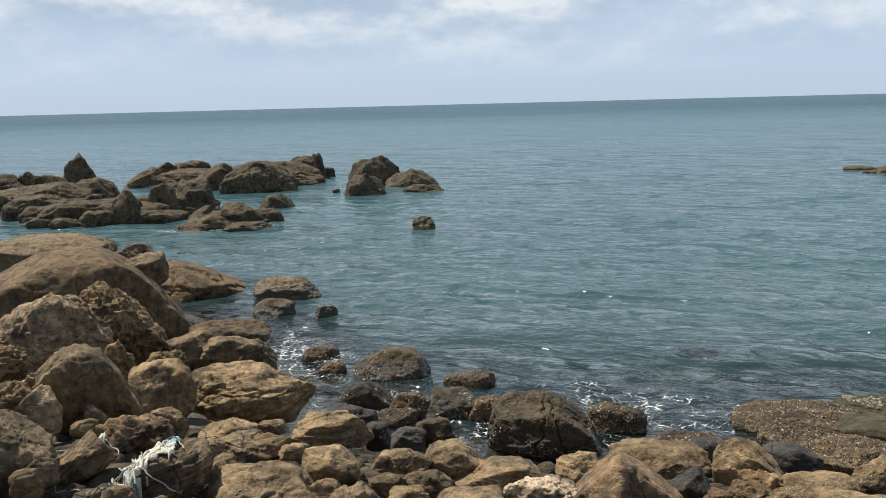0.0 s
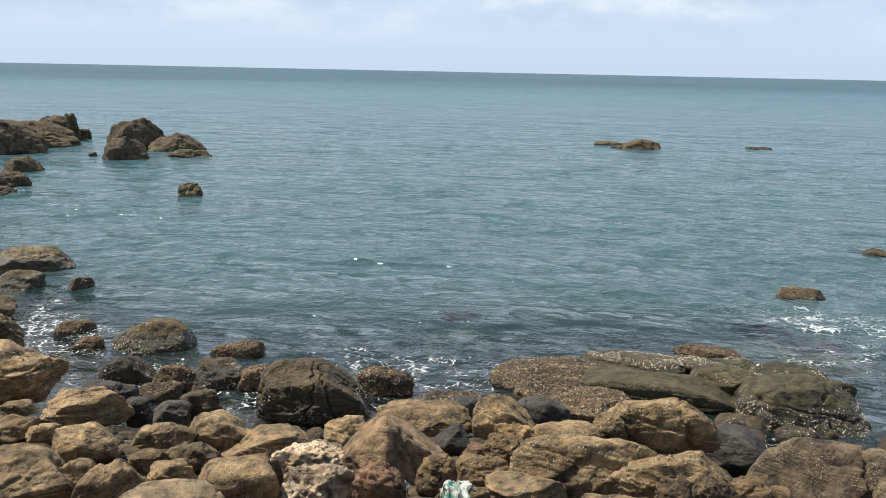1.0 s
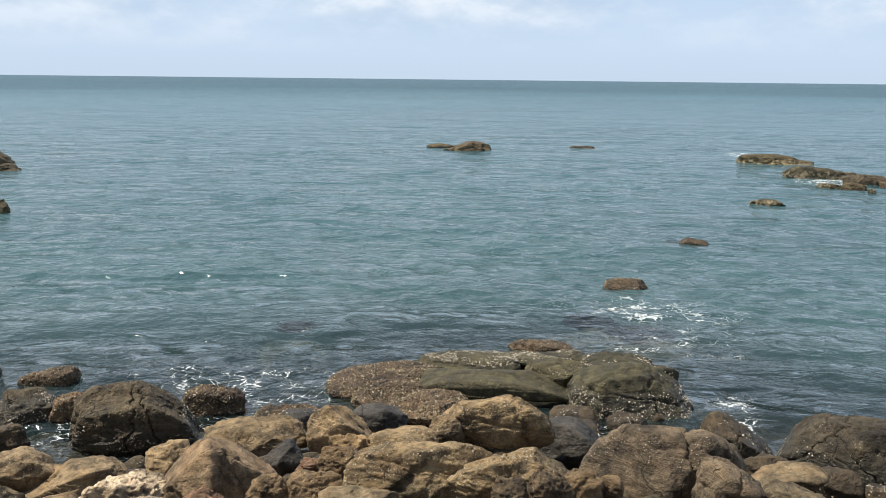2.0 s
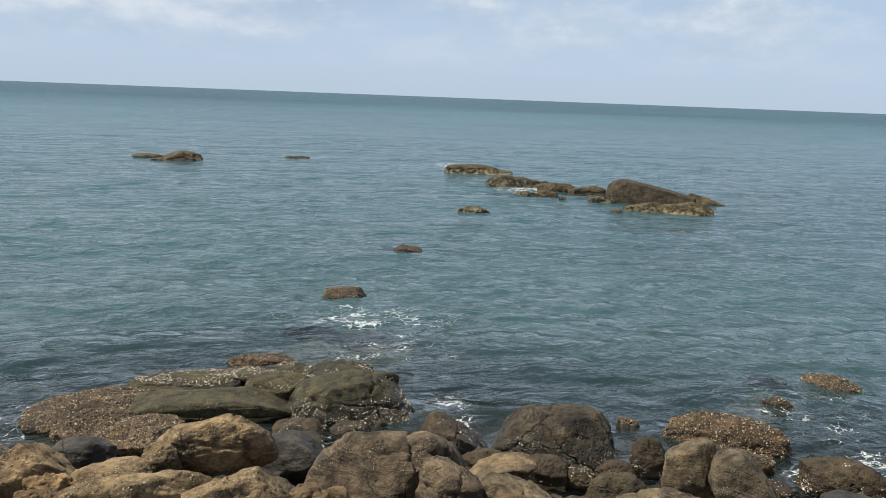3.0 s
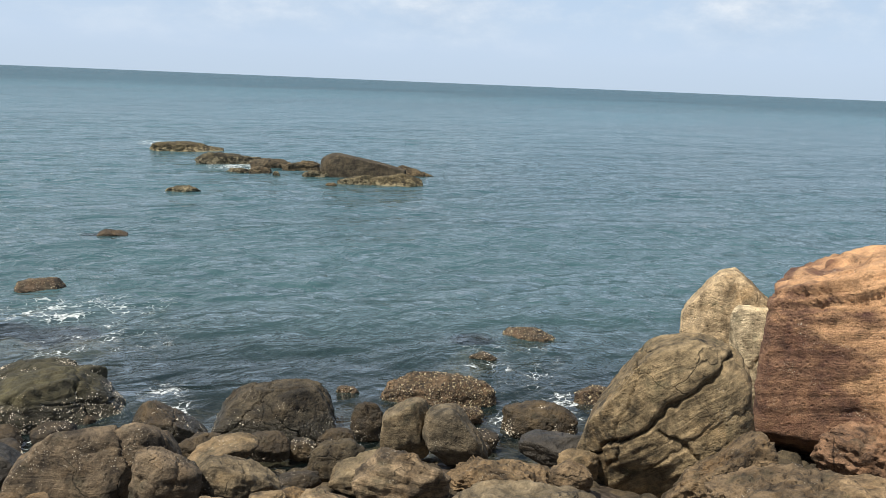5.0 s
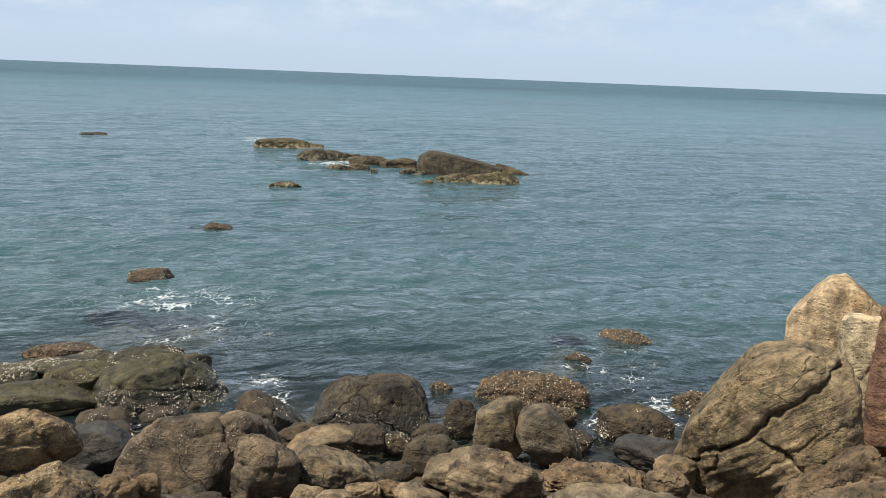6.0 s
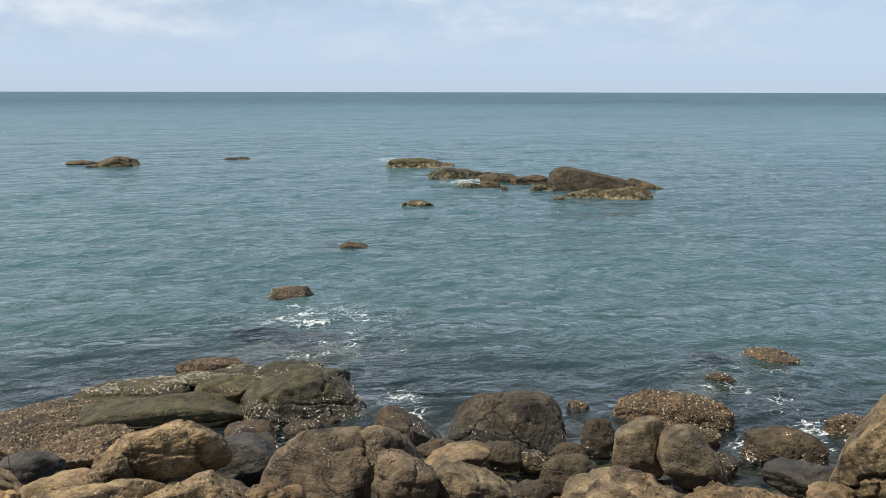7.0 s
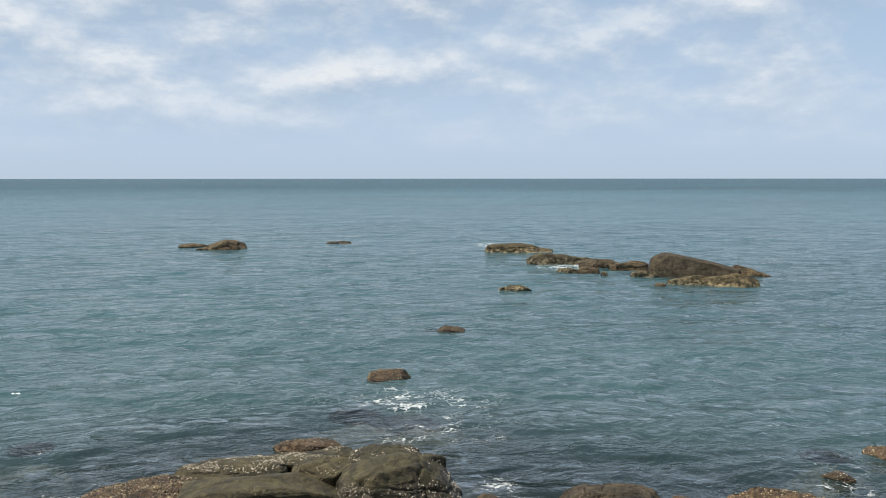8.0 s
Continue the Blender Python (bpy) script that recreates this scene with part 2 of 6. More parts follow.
    col = mixed(n, ln, 1.0, col, vary, "MULTIPLY")
    speck = ramp(n, ln, fine, [(0.32, grey(0.60)), (0.50, grey(1.0)), (0.68, grey(1.25))])
    col = mixed(n, ln, 0.7, col, speck, "MULTIPLY")
    # thin laminae that follow the bedding, and dark weathering rind in blots
    leaf = n("ShaderNodeCombineXYZ")
    ln(maths(n, ln, "MULTIPLY", bed.outputs["Fac"], 30.0), leaf.inputs["Z"])
    leaves = n("ShaderNodeVectorMath")
    leaves.operation = "MULTIPLY_ADD"
    leaves.inputs[1].default_value = (1.6, 1.6, 0.5)
    ln(v, leaves.inputs[0])
    ln(leaf.outputs[0], leaves.inputs[2])
    lamina = noise_node(n, ln, leaves.outputs[0], 1.0, 5, 0.6, 0.4)
    seen = 0.50 if kind == "red" else 0.25 + 0.6 * bands
    col = mixed(n, ln, seen, col, ramp(n, ln, lamina, [(0.36, grey(0.52)), (0.50, grey(1.0)), (0.66, grey(1.25))]), "MULTIPLY")
    rind = ramp(n, ln, noise_node(n, ln, v, 7.5, 8, 0.72, 0.3), [(0.53, grey(1.0)), (0.62, grey(0.62))])
    col = mixed(n, ln, 0.8, col, rind, "MULTIPLY")
    if flecks:
        cells = n("ShaderNodeTexVoronoi")
        cells.inputs["Scale"].default_value = 34.0
        ln(v, cells.inputs["Vector"])
        where = ramp(n, ln, noise_node(n, ln, v, 2.8, 4, 0.6), [(0.60 - 0.22 * flecks, grey(0.0)), (0.72 - 0.22 * flecks, grey(1.0))])
        dot = ramp(n, ln, cells.outputs["Distance"], [(0.18, grey(1.0)), (0.28, grey(0.0))])
        col = mixed(n, ln, maths(n, ln, "MULTIPLY", maths(n, ln, "MULTIPLY", where, dot), 0.75), col, (0.52, 0.46, 0.36))
    # hairline joints that run part of the way across the stone
    swirl = n("ShaderNodeTexNoise")
    swirl.inputs["Scale"].default_value, swirl.inputs["Detail"].default_value = 1.9, 5
    ln(v, swirl.inputs["Vector"])
    bent = n("ShaderNodeVectorMath")
    bent.operation = "MULTIPLY_ADD"
    bent.inputs[1].default_value = (0.55, 0.55, 0.55)
    ln(swirl.outputs["Color"], bent.inputs[0])
    ln(v, bent.inputs[2])
    net = n("ShaderNodeTexVoronoi")
    net.feature = "DISTANCE_TO_EDGE"
    net.inputs["Scale"].default_value = 1.7
    ln(bent.outputs[0], net.inputs["Vector"])
    open_here = ramp(n, ln, noise_node(n, ln, v, 1.3, 4, 0.6), [(0.52, grey(0.0)), (0.62, grey(1.0))])
    joint = maths(n, ln, "MULTIPLY", ramp(n, ln, net.outputs["Distance"], [(0.004, grey(1.0)), (0.020, grey(0.0))]), open_here)
    col = mixed(n, ln, maths(n, ln, "MULTIPLY", joint, 0.15 if kind == "red" else 0.45), col, tuple(0.30 * c for c in dark))
    bsdf.inputs["Roughness"].default_value = rough
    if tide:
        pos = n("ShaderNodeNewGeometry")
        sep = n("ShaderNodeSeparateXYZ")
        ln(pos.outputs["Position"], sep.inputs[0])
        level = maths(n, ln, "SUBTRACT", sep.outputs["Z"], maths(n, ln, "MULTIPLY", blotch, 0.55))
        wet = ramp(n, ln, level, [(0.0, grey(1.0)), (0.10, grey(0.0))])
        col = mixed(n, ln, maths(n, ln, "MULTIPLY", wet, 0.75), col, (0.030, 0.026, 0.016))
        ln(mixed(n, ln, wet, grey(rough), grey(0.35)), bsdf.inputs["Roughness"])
    ln(col, bsdf.inputs["Base Color"])
    hole = n("ShaderNodeTexVoronoi")
    hole.inputs["Scale"].default_value = 15.0
    ln(v, hole.inputs["Vector"])
    # shade inside the pits, painted into the base colour over the bump hollows
    pit_shade = ramp(n, ln, hole.outputs["Distance"], [(0.06, grey(1.0 - 0.55 * min(pits, 1.0))), (0.22, grey(1.0))])
    ln(mixed(n, ln, 1.0, col, pit_shade, "MULTIPLY"), bsdf.inputs["Base Color"])
    pit = maths(n, ln, "MULTIPLY", ramp(n, ln, hole.outputs["Distance"], [(0.05, grey(0.0)), (0.35, grey(1.0))]), 0.55 * pits)
    height = maths(n, ln, "ADD", maths(n, ln, "MULTIPLY", grain, 0.85), maths(n, ln, "MULTIPLY", fine, 0.28))
    height = maths(n, ln, "ADD", height, pit)
    height = maths(n, ln, "ADD", height, maths(n, ln, "MULTIPLY", band, 0.9 * bands))
    height = maths(n, ln, "SUBTRACT", height, maths(n, ln, "MULTIPLY", joint, 0.1 if kind == "red" else 0.5))
    height = maths(n, ln, "ADD", height, maths(n, ln, "MULTIPLY", mottle, 0.65))
    height = maths(n, ln, "ADD", height, maths(n, ln, "MULTIPLY", lamina, 0.55 * seen))
    bump = n("ShaderNodeBump")
    bump.inputs["Strength"].default_value, bump.inputs["Distance"].default_value = 1.0, 0.05
    ln(height, bump.inputs["Height"])
    ln(bump.outputs[0], bsdf.inputs["Normal"])
    return mat


stone_cache = {}


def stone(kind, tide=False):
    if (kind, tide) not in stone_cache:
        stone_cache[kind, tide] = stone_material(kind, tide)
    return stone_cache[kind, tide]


def shell_material(name, stops):
    mat, nt, bsdf, n, ln = node_material(name)
    geo = n("ShaderNodeNewGeometry")
    ln(ramp(n, ln, geo.outputs["Random Per Island"], stops), bsdf.inputs["Base Color"])
    bsdf.inputs["Roughness"].default_value = 0.7
    return mat


BARNACLE = shell_material("barnacle_shell", [(0.0, (0.28, 0.23, 0.16)), (0.5, (0.50, 0.44, 0.34)), (1.0, (0.68, 0.63, 0.53))])
OYSTER = shell_material("oyster_shell", [(0.0, (0.022, 0.017, 0.011)), (0.45, (0.075, 0.055, 0.031)), (0.80, (0.21, 0.16, 0.085)), (1.0, (0.48, 0.41, 0.27))])

# ---- boulders ----
spheres, rests = {}, []


def unit_sphere(level):
    if level not in spheres:
        bm = bmesh.new()
        bmesh.ops.create_icosphere(bm, subdivisions=level, radius=1.0)
        spheres[level] = np.array([v.co[:] for v in bm.verts]), np.array([[v.index for v in f.verts] for f in bm.faces])
        bm.free()
    return spheres[level]


def shell_crust(name, places, normals, size, rng, material, parent, tall):
    """Many little shells in one mesh: five-sided, uneven, apex off centre."""
    k = len(places)
    side = np.cross(normals, rng.normal(size=(k, 3)))
    side /= np.linalg.norm(side, axis=1)[:, None] + 1e-9
    other = np.cross(normals, side)
    r = size * rng.lognormal(0, 0.32, k)
    long = rng.uniform(0.7, 1.7, k)
    verts = np.empty((k, 6, 3))
    for i in range(5):
        a = 2 * math.pi * i / 5 + rng.uniform(-0.3, 0.3, k)
        verts[:, i] = places - normals * 0.004 + (side * (np.cos(a) * r * long)[:, None] + other * (np.sin(a) * r)[:, None])
    verts[:, 5] = places + normals * (r * tall * rng.uniform(0.5, 1.3, k))[:, None] + side * (r * rng.uniform(-0.5, 0.5, k))[:, None]
    faces = np.array([[i, (i + 1) % 5, 5] for i in range(5)])[None] + 6 * np.arange(k)[:, None, None]
    ob = new(name, mesh_from(name, verts.reshape(-1, 3), faces.reshape(-1, 3), smooth=False))
    ob.data.materials.append(material)
    ob.parent = parent
    tagged(ob, "crust of small shells", kind="stuff")


def boulder(label, kind, centre, half, turn, seed, level=6, square=2.9, facets=9, cuts=(), cracks=(), strata=0.0, lean=0.0, worn=1.0, dip=None, shells=0, crusted=False, tide=False, blocks=None, joint=1.0, ledges=0.0, group="boulders on the shore"):
    """One rock: a worn, faceted stone. x runs across the view from the lookout, y away from it, z up.
    cuts: flat sides (direction in the upright plane, distance, tilt towards the lookout); cracks: (direction, offset)."""
    if group.startswith("reef"):
        level = 6 if half[0] > 2.0 else 5
    elif half[0] < (0.62 if group.startswith("rocks") else 0.47):
        level = min(level, 5)
    elif group.startswith("boulders") and half[0] > 0.55:
        level = max(level, 6)
    rng = np.random.default_rng(seed)
    half = np.array(half)
    u, faces = unit_sphere(level)
    p = u / (np.abs(u) ** square).sum(1)[:, None] ** (1 / square)

    def flatten(p, normal, far, sharp):
        s = np.maximum(p @ normal, 0) / far
        return p * (1 + s ** sharp)[:, None] ** (-1 / sharp)

    for _ in range(facets):
        normal = rng.normal(size=3) * (1, 1, 0.8) - (0, 0.35, 0)
        p = flatten(p, normal / np.linalg.norm(normal), rng.uniform(0.72, 0.97), 60)
    for cut in cuts:
        a, tilt = radians(cut[0]), radians(cut[2]) if len(cut) > 2 else rng.uniform(-0.1, 0.25)
        p = flatten(p, np.array((math.cos(a) * math.cos(tilt), -math.sin(tilt), math.sin(a) * math.cos(tilt))), cut[1], 70)
    if half[2] > 0.22 and group.startswith("boulders") and kind not in ("red", "spec", "white"):
        p = flatten(p, np.array((0, -0.72, -0.69)), 0.86 if square > 3.5 else 0.80, 20)
    ragged = kind in ("rough", "roughpale", "white", "reef", "reefpale", "redrough", "oyster")
    if kind.startswith("reef"):
        p = p * (1 + 0.13 * np.clip(layered_noise(p * (1.6, 1.6, 0.7) + seed, seed + 2, 3), -0.8, 0.8))[:, None]
    calm = worn * (1.3 if kind.startswith("reef") else 0.9 if kind == "oyster" else 2.0 if ragged else 1.0)
    p = p + u * (0.07 * layered_noise(p * 1.3 + seed, seed, 3) * calm)[:, None]
    p = p + u * (0.040 * (0.35 - np.abs(layered_noise(p * 3.6 + seed, seed + 7, 3))) * calm)[:, None]
    q = p * half
    if lean:
        c, s = math.cos(radians(lean)), math.sin(radians(lean))
        q = np.stack((q[:, 0] * c + q[:, 2] * s, q[:, 1], q[:, 2] * c - q[:, 0] * s), 1)
    low, high = q.min(0), q.max(0)
    q = (q - (low + high) / 2) / (high - low) * 2 * half
    out = q / half ** 1.3
    out /= np.linalg.norm(out, axis=1)[:, None]
    size = float(half.mean())
    move = 0.012 * layered_noise(q * 7 + seed, seed + 3, 3)
    if ragged or kind in ("roughtan",):
        hollow = layered_noise(q * (5.0 if ragged else 7.0) + seed, seed + 5, 3)
        move -= (0.04 if kind.startswith("reef") or kind == "oyster" else 0.11 if ragged else 0.05) * np.clip(np.abs(hollow) * 2 - 0.25, 0, 0.6) * min(1, size / 0.4)
    dip = radians(lean + rng.uniform(-14, 14) if dip is None else dip)
    bedding = q @ np.array((math.sin(dip), 0.12, math.cos(dip))) + 0.05 * layered_noise(q * 1.8 + seed, seed + 9, 2)
    if kind == "strata":
        strata = max(strata, 0.035)
    if strata:
        h = bedding
        period = 0.16 + 0.10 * size
        layer = layered_noise(np.stack((h / period * 2.6, q[:, 0] * 0.4, q[:, 1] * 0.4), 1) + seed, seed + 13, 3)
        move += 0.5 * strata * np.clip(layer * 2.2, -1, 0.6) * min(1.5, size / 0.4)
    # chipped beds and natural splits
    scale = 1 / max(size, 0.22)
    slabs = np.stack((q[:, 0], q[:, 1], bedding * 2.4), 1) * scale
    if kind != "oyster":
        rugged = min(1.0, worn) * min(1.0, 0.55 / size) * (0.5 if kind in ("palet", "olive", "grey", "dark", "spec", "spec2") else 0.85)
        for fine, deep in ((1.25, 0.030), (3.1, 0.013)):
            move += rugged * deep * size * np.tanh(14 * layered_noise(slabs * fine + seed, seed + 51, 3))
        split = layered_noise(q * 1.15 * scale + 1.3 * seed, seed + 61, 4)
        some = np.clip(3 * gradient_noise(q * 0.9 * scale + seed, seed + 71) + 0.25, 0, 1)
        move -= rugged * 0.055 * size * np.exp(-(split / 0.05) ** 2) * some
    unit = q / half
    # joints that part the rock into blocks, each one set a little in or out
    if blocks is None:
        blocks = 22 if kind.startswith("reef") else 0 if kind in ("red", "striped", "oyster", "grey") else 9
    if blocks:
        bent = unit + 0.22 * np.stack([layered_noise(unit * 1.7 + seed + 5 * k, seed + 81 + k, 3) for k in range(3)], 1)
        seeds = rng.uniform(-1, 1, (blocks, 3)) * (1, 1, 0.8)
        gap = np.sqrt(((bent[:, None] - seeds[None]) ** 2).sum(2))
        mine = gap.argmin(1)
        two = np.partition(gap, 1, axis=1)
        seam = two[:, 1] - two[:, 0]
        shift = rng.uniform(-1, 1, blocks)
        bold = joint * min(size, 0.9)
        move += bold * 0.055 * shift[mine] * np.clip(seam / 0.06, 0, 1)
        move -= bold * 0.060 * np.exp(-(seam / 0.028) ** 2) * np.clip(1.5 * gradient_noise(unit * 1.3 + seed, seed + 91) + 0.7, 0.1, 1)
    for crack in cracks:
        a = radians(crack[0])
        d = unit[:, 0] * math.cos(a) + unit[:, 2] * math.sin(a) - crack[1] + 0.11 * layered_noise(unit * 2.2 + seed, seed + 21, 4)
        wide = (0.012 if level > 6 else 0.018) + 0.006 * gradient_noise(unit * 2 + seed, seed + 31)
        deep = crack[2] if len(crack) > 2 else 1.0
        if len(crack) > 3:
            along = unit[:, 2] * math.cos(a) - unit[:, 0] * math.sin(a)
            deep = deep * np.clip((along - crack[3]) * 8, 0, 1) * np.clip((crack[4] - along) * 8, 0, 1) + 1e-3
        move -= deep * min(0.06, 0.08 * size) * np.exp(-(d * size / (np.maximum(wide, 0.006) * max(size, 0.6) * deep ** 0.5)) ** 2)
    if ledges:
        # a weathered cap of thin broken beds
        crown = np.clip((unit[:, 2] - ledges + 0.10 * layered_noise(q * 1.3, seed + 18, 3)) * 5, 0, 1)
        bedded = layered_noise(np.stack((bedding * 11, q[:, 0] * 0.8, q[:, 1] * 0.8), 1) + seed, seed + 17, 4)
        move -= crown * (0.04 + 0.055 * np.tanh(5 * bedded) + 0.05 * np.abs(layered_noise(q * 3.3, seed + 19, 3)))
    q = q + out * move[:, None]
    ob = new("boulder", mesh_from("boulder", q, faces))
    ob.matrix_world = Matrix.Translation(centre) @ Matrix.Rotation(radians(turn), 4, "Z")
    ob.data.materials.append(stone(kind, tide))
    ob.data.attributes.new("bedding", "FLOAT", "POINT").data.foreach_set("value", bedding.astype(np.float32))
    tagged(ob, label, "rock", group)
    rests.append((centre[0], centre[1], centre[2] - 0.62 * half[2], max(half[0], half[1]), group.startswith("boulders")))
    if shells:
        shells = int(shells * 1.6)
        c, s = math.cos(radians(turn)), math.sin(radians(turn))
        spot = rng.integers(0, len(faces), shells * 9)
        w = rng.dirichlet((1, 1, 1), len(spot))
        tri = q[faces[spot]]
        place = (tri * w[:, :, None]).sum(1)
        normal = np.cross(tri[:, 1] - tri[:, 0], tri[:, 2] - tri[:, 0])
        area = np.linalg.norm(normal, axis=1)
        normal /= area[:, None] + 1e-12
        z = place[:, 2] + centre[2]
        patch = layered_noise(place * 2.3 + seed, seed + 41, 3)
        if crusted or kind == "oyster":
            keep = (z > -0.05) & (patch > -0.35) & (normal[:, 2] > -0.3)
        else:
            keep = (z > -0.02) & (z < 0.14 + 0.55 * patch + 0.08 * half[2]) & (patch > -0.2)
        keep &= (normal[:, 1] < 0.6) & (rng.random(len(spot)) < area / np.quantile(area, 0.9))
        ridge = crusted and kind == "olive"
        if ridge:
            keep &= (place[:, 2] > (0.70 - 0.4 * np.abs(patch)) * half[2]) & (patch > -0.15)
        at = np.flatnonzero(keep)[:shells]
        if len(at) > 4:
            if ridge:
                shell_crust("barnacle_crust", place[at], normal[at], 0.0095, rng, BARNACLE, ob, 0.7)
            elif kind == "oyster" or (crusted and kind != "olive"):
                shell_crust("oyster_crust", place[at], normal[at], 0.0122, rng, OYSTER, ob, 0.8)
            else:
                shell_crust("barnacle_crust", place[at], normal[at], 0.0095, rng, BARNACLE, ob, 0.7)
    return ob




# the boulders: label, stone, centre, half sizes, turn, seed
boulder("broad weathered brown boulder behind a smooth hump", "brown", (-12.75, 25.30, 0.72), (2.30, 1.562, 0.72), 26.8, 1, cuts=[(10, 0.91, 0), (22, 0.94, 0), (34, 0.93, 0), (46, 0.93, 0), (58, 1.01, 0), (70, 1.04, 0), (106, 0.99, 0), (118, 0.94, 0), (130, 0.84, 0), (142, 0.8, 0), (154, 0.91, 0), (166, 0.98, 0)], square=4.0, level=6, joint=1.5)
boulder("large dull brown boulder with rounded edges among the shore boulders", "brown", (-9.45, 24.17, 0.59), (0.816, 0.511, 0.717), 21.4, 2, cuts=[(10, 0.86, 0), (22, 0.78, 0), (34, 0.85, 0), (46, 0.93, 0), (58, 0.96, 0), (70, 0.97, 0), (82, 1.0, 0), (106, 0.94, 0), (118, 0.95, 0), (130, 0.97, 0), (142, 1.04, 0), (154, 1.06, 0), (166, 1.04, 0)], square=4.0)
boulder("big smooth rust-brown domed boulder on the shore", "rust", (-8.54, 18.29, 0.77), (2.549, 1.646, 1.341), 25.0, 3, level=6, square=4.0, facets=3, cuts=[(10, 0.85, 0), (22, 0.67, 0), (34, 0.71, 0), (46, 0.82, 0), (58, 0.92, 0), (70, 0.97, 0), (82, 0.99, 0), (106, 1.0, 0), (118, 0.95, 0), (130, 0.87, 0), (142, 0.86, 0), (154, 0.95, 0), (166, 1.0, 0)], blocks=0, cracks=[(60, 0.45, 0.8), (25, 0.55, 0.6)])
boulder("long dark brown boulder tapering into the sea", "rust", (-7.78, 23.52, -0.04), (1.853, 1.176, 0.879), 18.3, 4, facets=8, square=4, cracks=[(20, 0.1, 1.5), (-55, 0.0, 1.5), (70, 0.3)], shells=160, worn=0.5, cuts=[(75, 0.88, 35), (10, 0.93, 0), (22, 0.87, 0), (34, 0.76, 0), (46, 0.65, 0), (58, 0.72, 0), (70, 0.78, 0), (82, 0.89, 0), (154, 1.1, 0), (166, 1.05, 0)], blocks=10, joint=1.8)
boulder("angular brown rock peering over a smooth hump", "brown", (-7.43, 19.63, 1.36), (0.50, 0.40, 0.42), 20.7, 5, level=5, lean=-35, cuts=[(60, 0.6)])
boulder("rough pitted dark brown boulder with a ragged crest", "rough", (-6.26, 14.83, 1.22), (0.979, 0.619, 0.905), 22.9, 6, level=7, cuts=[(10, 0.83, 0), (22, 0.59, 0), (34, 0.42, 0), (46, 0.49, 0), (58, 0.6, 0), (70, 0.76, 0), (82, 0.9, 0)], square=4.0)
boulder("large pitted boulder with a pale crust", "roughpale", (-6.82, 13.10, 1.33), (1.043, 0.661, 0.933), 27.5, 7, level=6, cuts=[(10, 0.96, 0), (22, 0.93, 0), (34, 0.97, 0), (46, 1.03, 0), (58, 1.05, 0), (70, 1.02, 0), (94, 0.98, 0), (106, 0.9, 0), (118, 0.78, 0), (130, 0.71, 0), (142, 0.71, 0), (154, 0.84, 0), (166, 0.94, 0)], square=4.0)
boulder("dull brown slab-sided boulder on the shore", "brown", (-4.76, 9.96, 1.62), (0.629, 0.397, 0.641), 25.5, 8, square=4, strata=0.02, dip=80, cuts=[(10, 0.8, 0), (22, 0.67, 0), (34, 0.68, 0), (46, 0.79, 0), (58, 0.86, 0), (70, 0.9, 0), (82, 0.97, 0), (106, 0.99, 0), (118, 0.98, 0), (130, 0.99, 0), (142, 0.99, 0), (154, 1.02, 0), (166, 1.01, 0)], worn=0.5, level=6)
boulder("small rough pitted brown rock among the shore boulders", "rough", (-5.20, 12.08, 1.33), (0.267, 0.166, 0.440), 23.3, 9, level=5, cuts=[(40, 0.6)])
boulder("mid-sized rough pitted brown rock among the shore boulders", "rough", (-6.46, 10.64, 1.74), (0.631, 0.394, 0.341), 31.3, 10)
boulder("mid-sized rough pitted brown rock among the shore boulders", "rough", (-5.48, 8.87, 1.83), (0.556, 0.347, 0.322), 31.7, 11)
boulder("small pale buff rock among the shore boulders", "pale", (-4.97, 9.06, 1.76), (0.252, 0.158, 0.313), 28.8, 12, level=5, square=4, cuts=[(120, 0.55), (40, 0.62), (75, 0.7, 40)], worn=0.4)
boulder("small rough rock with a pale crust among the shore boulders", "roughpale", (-5.57, 10.29, 1.76), (0.166, 0.103, 0.101), 28.4, 13, level=5)
boulder("mid-sized dull brown boulder with rounded edges among the shore boulders", "brown", (-4.55, 7.23, 1.98), (0.561, 0.351, 0.444), 32.2, 14, cuts=[(50, 0.6)])
boulder("small layered sandstone rock among the shore boulders", "strata", (-4.28, 7.72, 1.78), (0.116, 0.072, 0.156), 29.0, 15, level=5, lean=20)
boulder("small layered sandstone rock among the shore boulders", "strata", (-4.02, 7.16, 1.84), (0.143, 0.089, 0.175), 29.3, 16, level=5)
boulder("small dull brown boulder with rounded edges among the shore boulders", "brown", (-4.00, 6.84, 1.88), (0.149, 0.093, 0.156), 30.3, 17, level=5)
boulder("tilted layered slab of weathered sandstone", "strata", (-3.95, 7.84, 1.68), (0.300, 0.188, 0.261), 26.8, 18, lean=-32, square=4, cuts=[(90, 0.6), (0, 0.8)], level=5)
boulder("mid-sized rough pitted brown rock among the shore boulders", "rough", (-3.98, 9.14, 1.42), (0.498, 0.311, 0.244), 23.5, 19, level=5)
boulder("layered sandstone boulder under a tangle of netting", "strata", (-3.02, 7.56, 1.62), (0.401, 0.250, 0.311), 21.7, 20, lean=-18, square=3, cuts=[(55, 0.6), (120, 0.8)], level=5)
boulder("small dull brown boulder with rounded edges among the shore boulders", "brown", (-4.41, 9.85, 1.47), (0.192, 0.120, 0.137), 24.1, 21, level=5, square=4)
boulder("small tan sandstone boulder worn smooth among the shore boulders", "tan", (-4.51, 9.48, 1.56), (0.122, 0.076, 0.126), 25.4, 22, level=5, square=4, cuts=[(45, 0.5)])
boulder("small dull brown boulder with rounded edges among the shore boulders", "brown", (-4.46, 9.05, 1.56), (0.153, 0.095, 0.114), 26.2, 23, level=5)
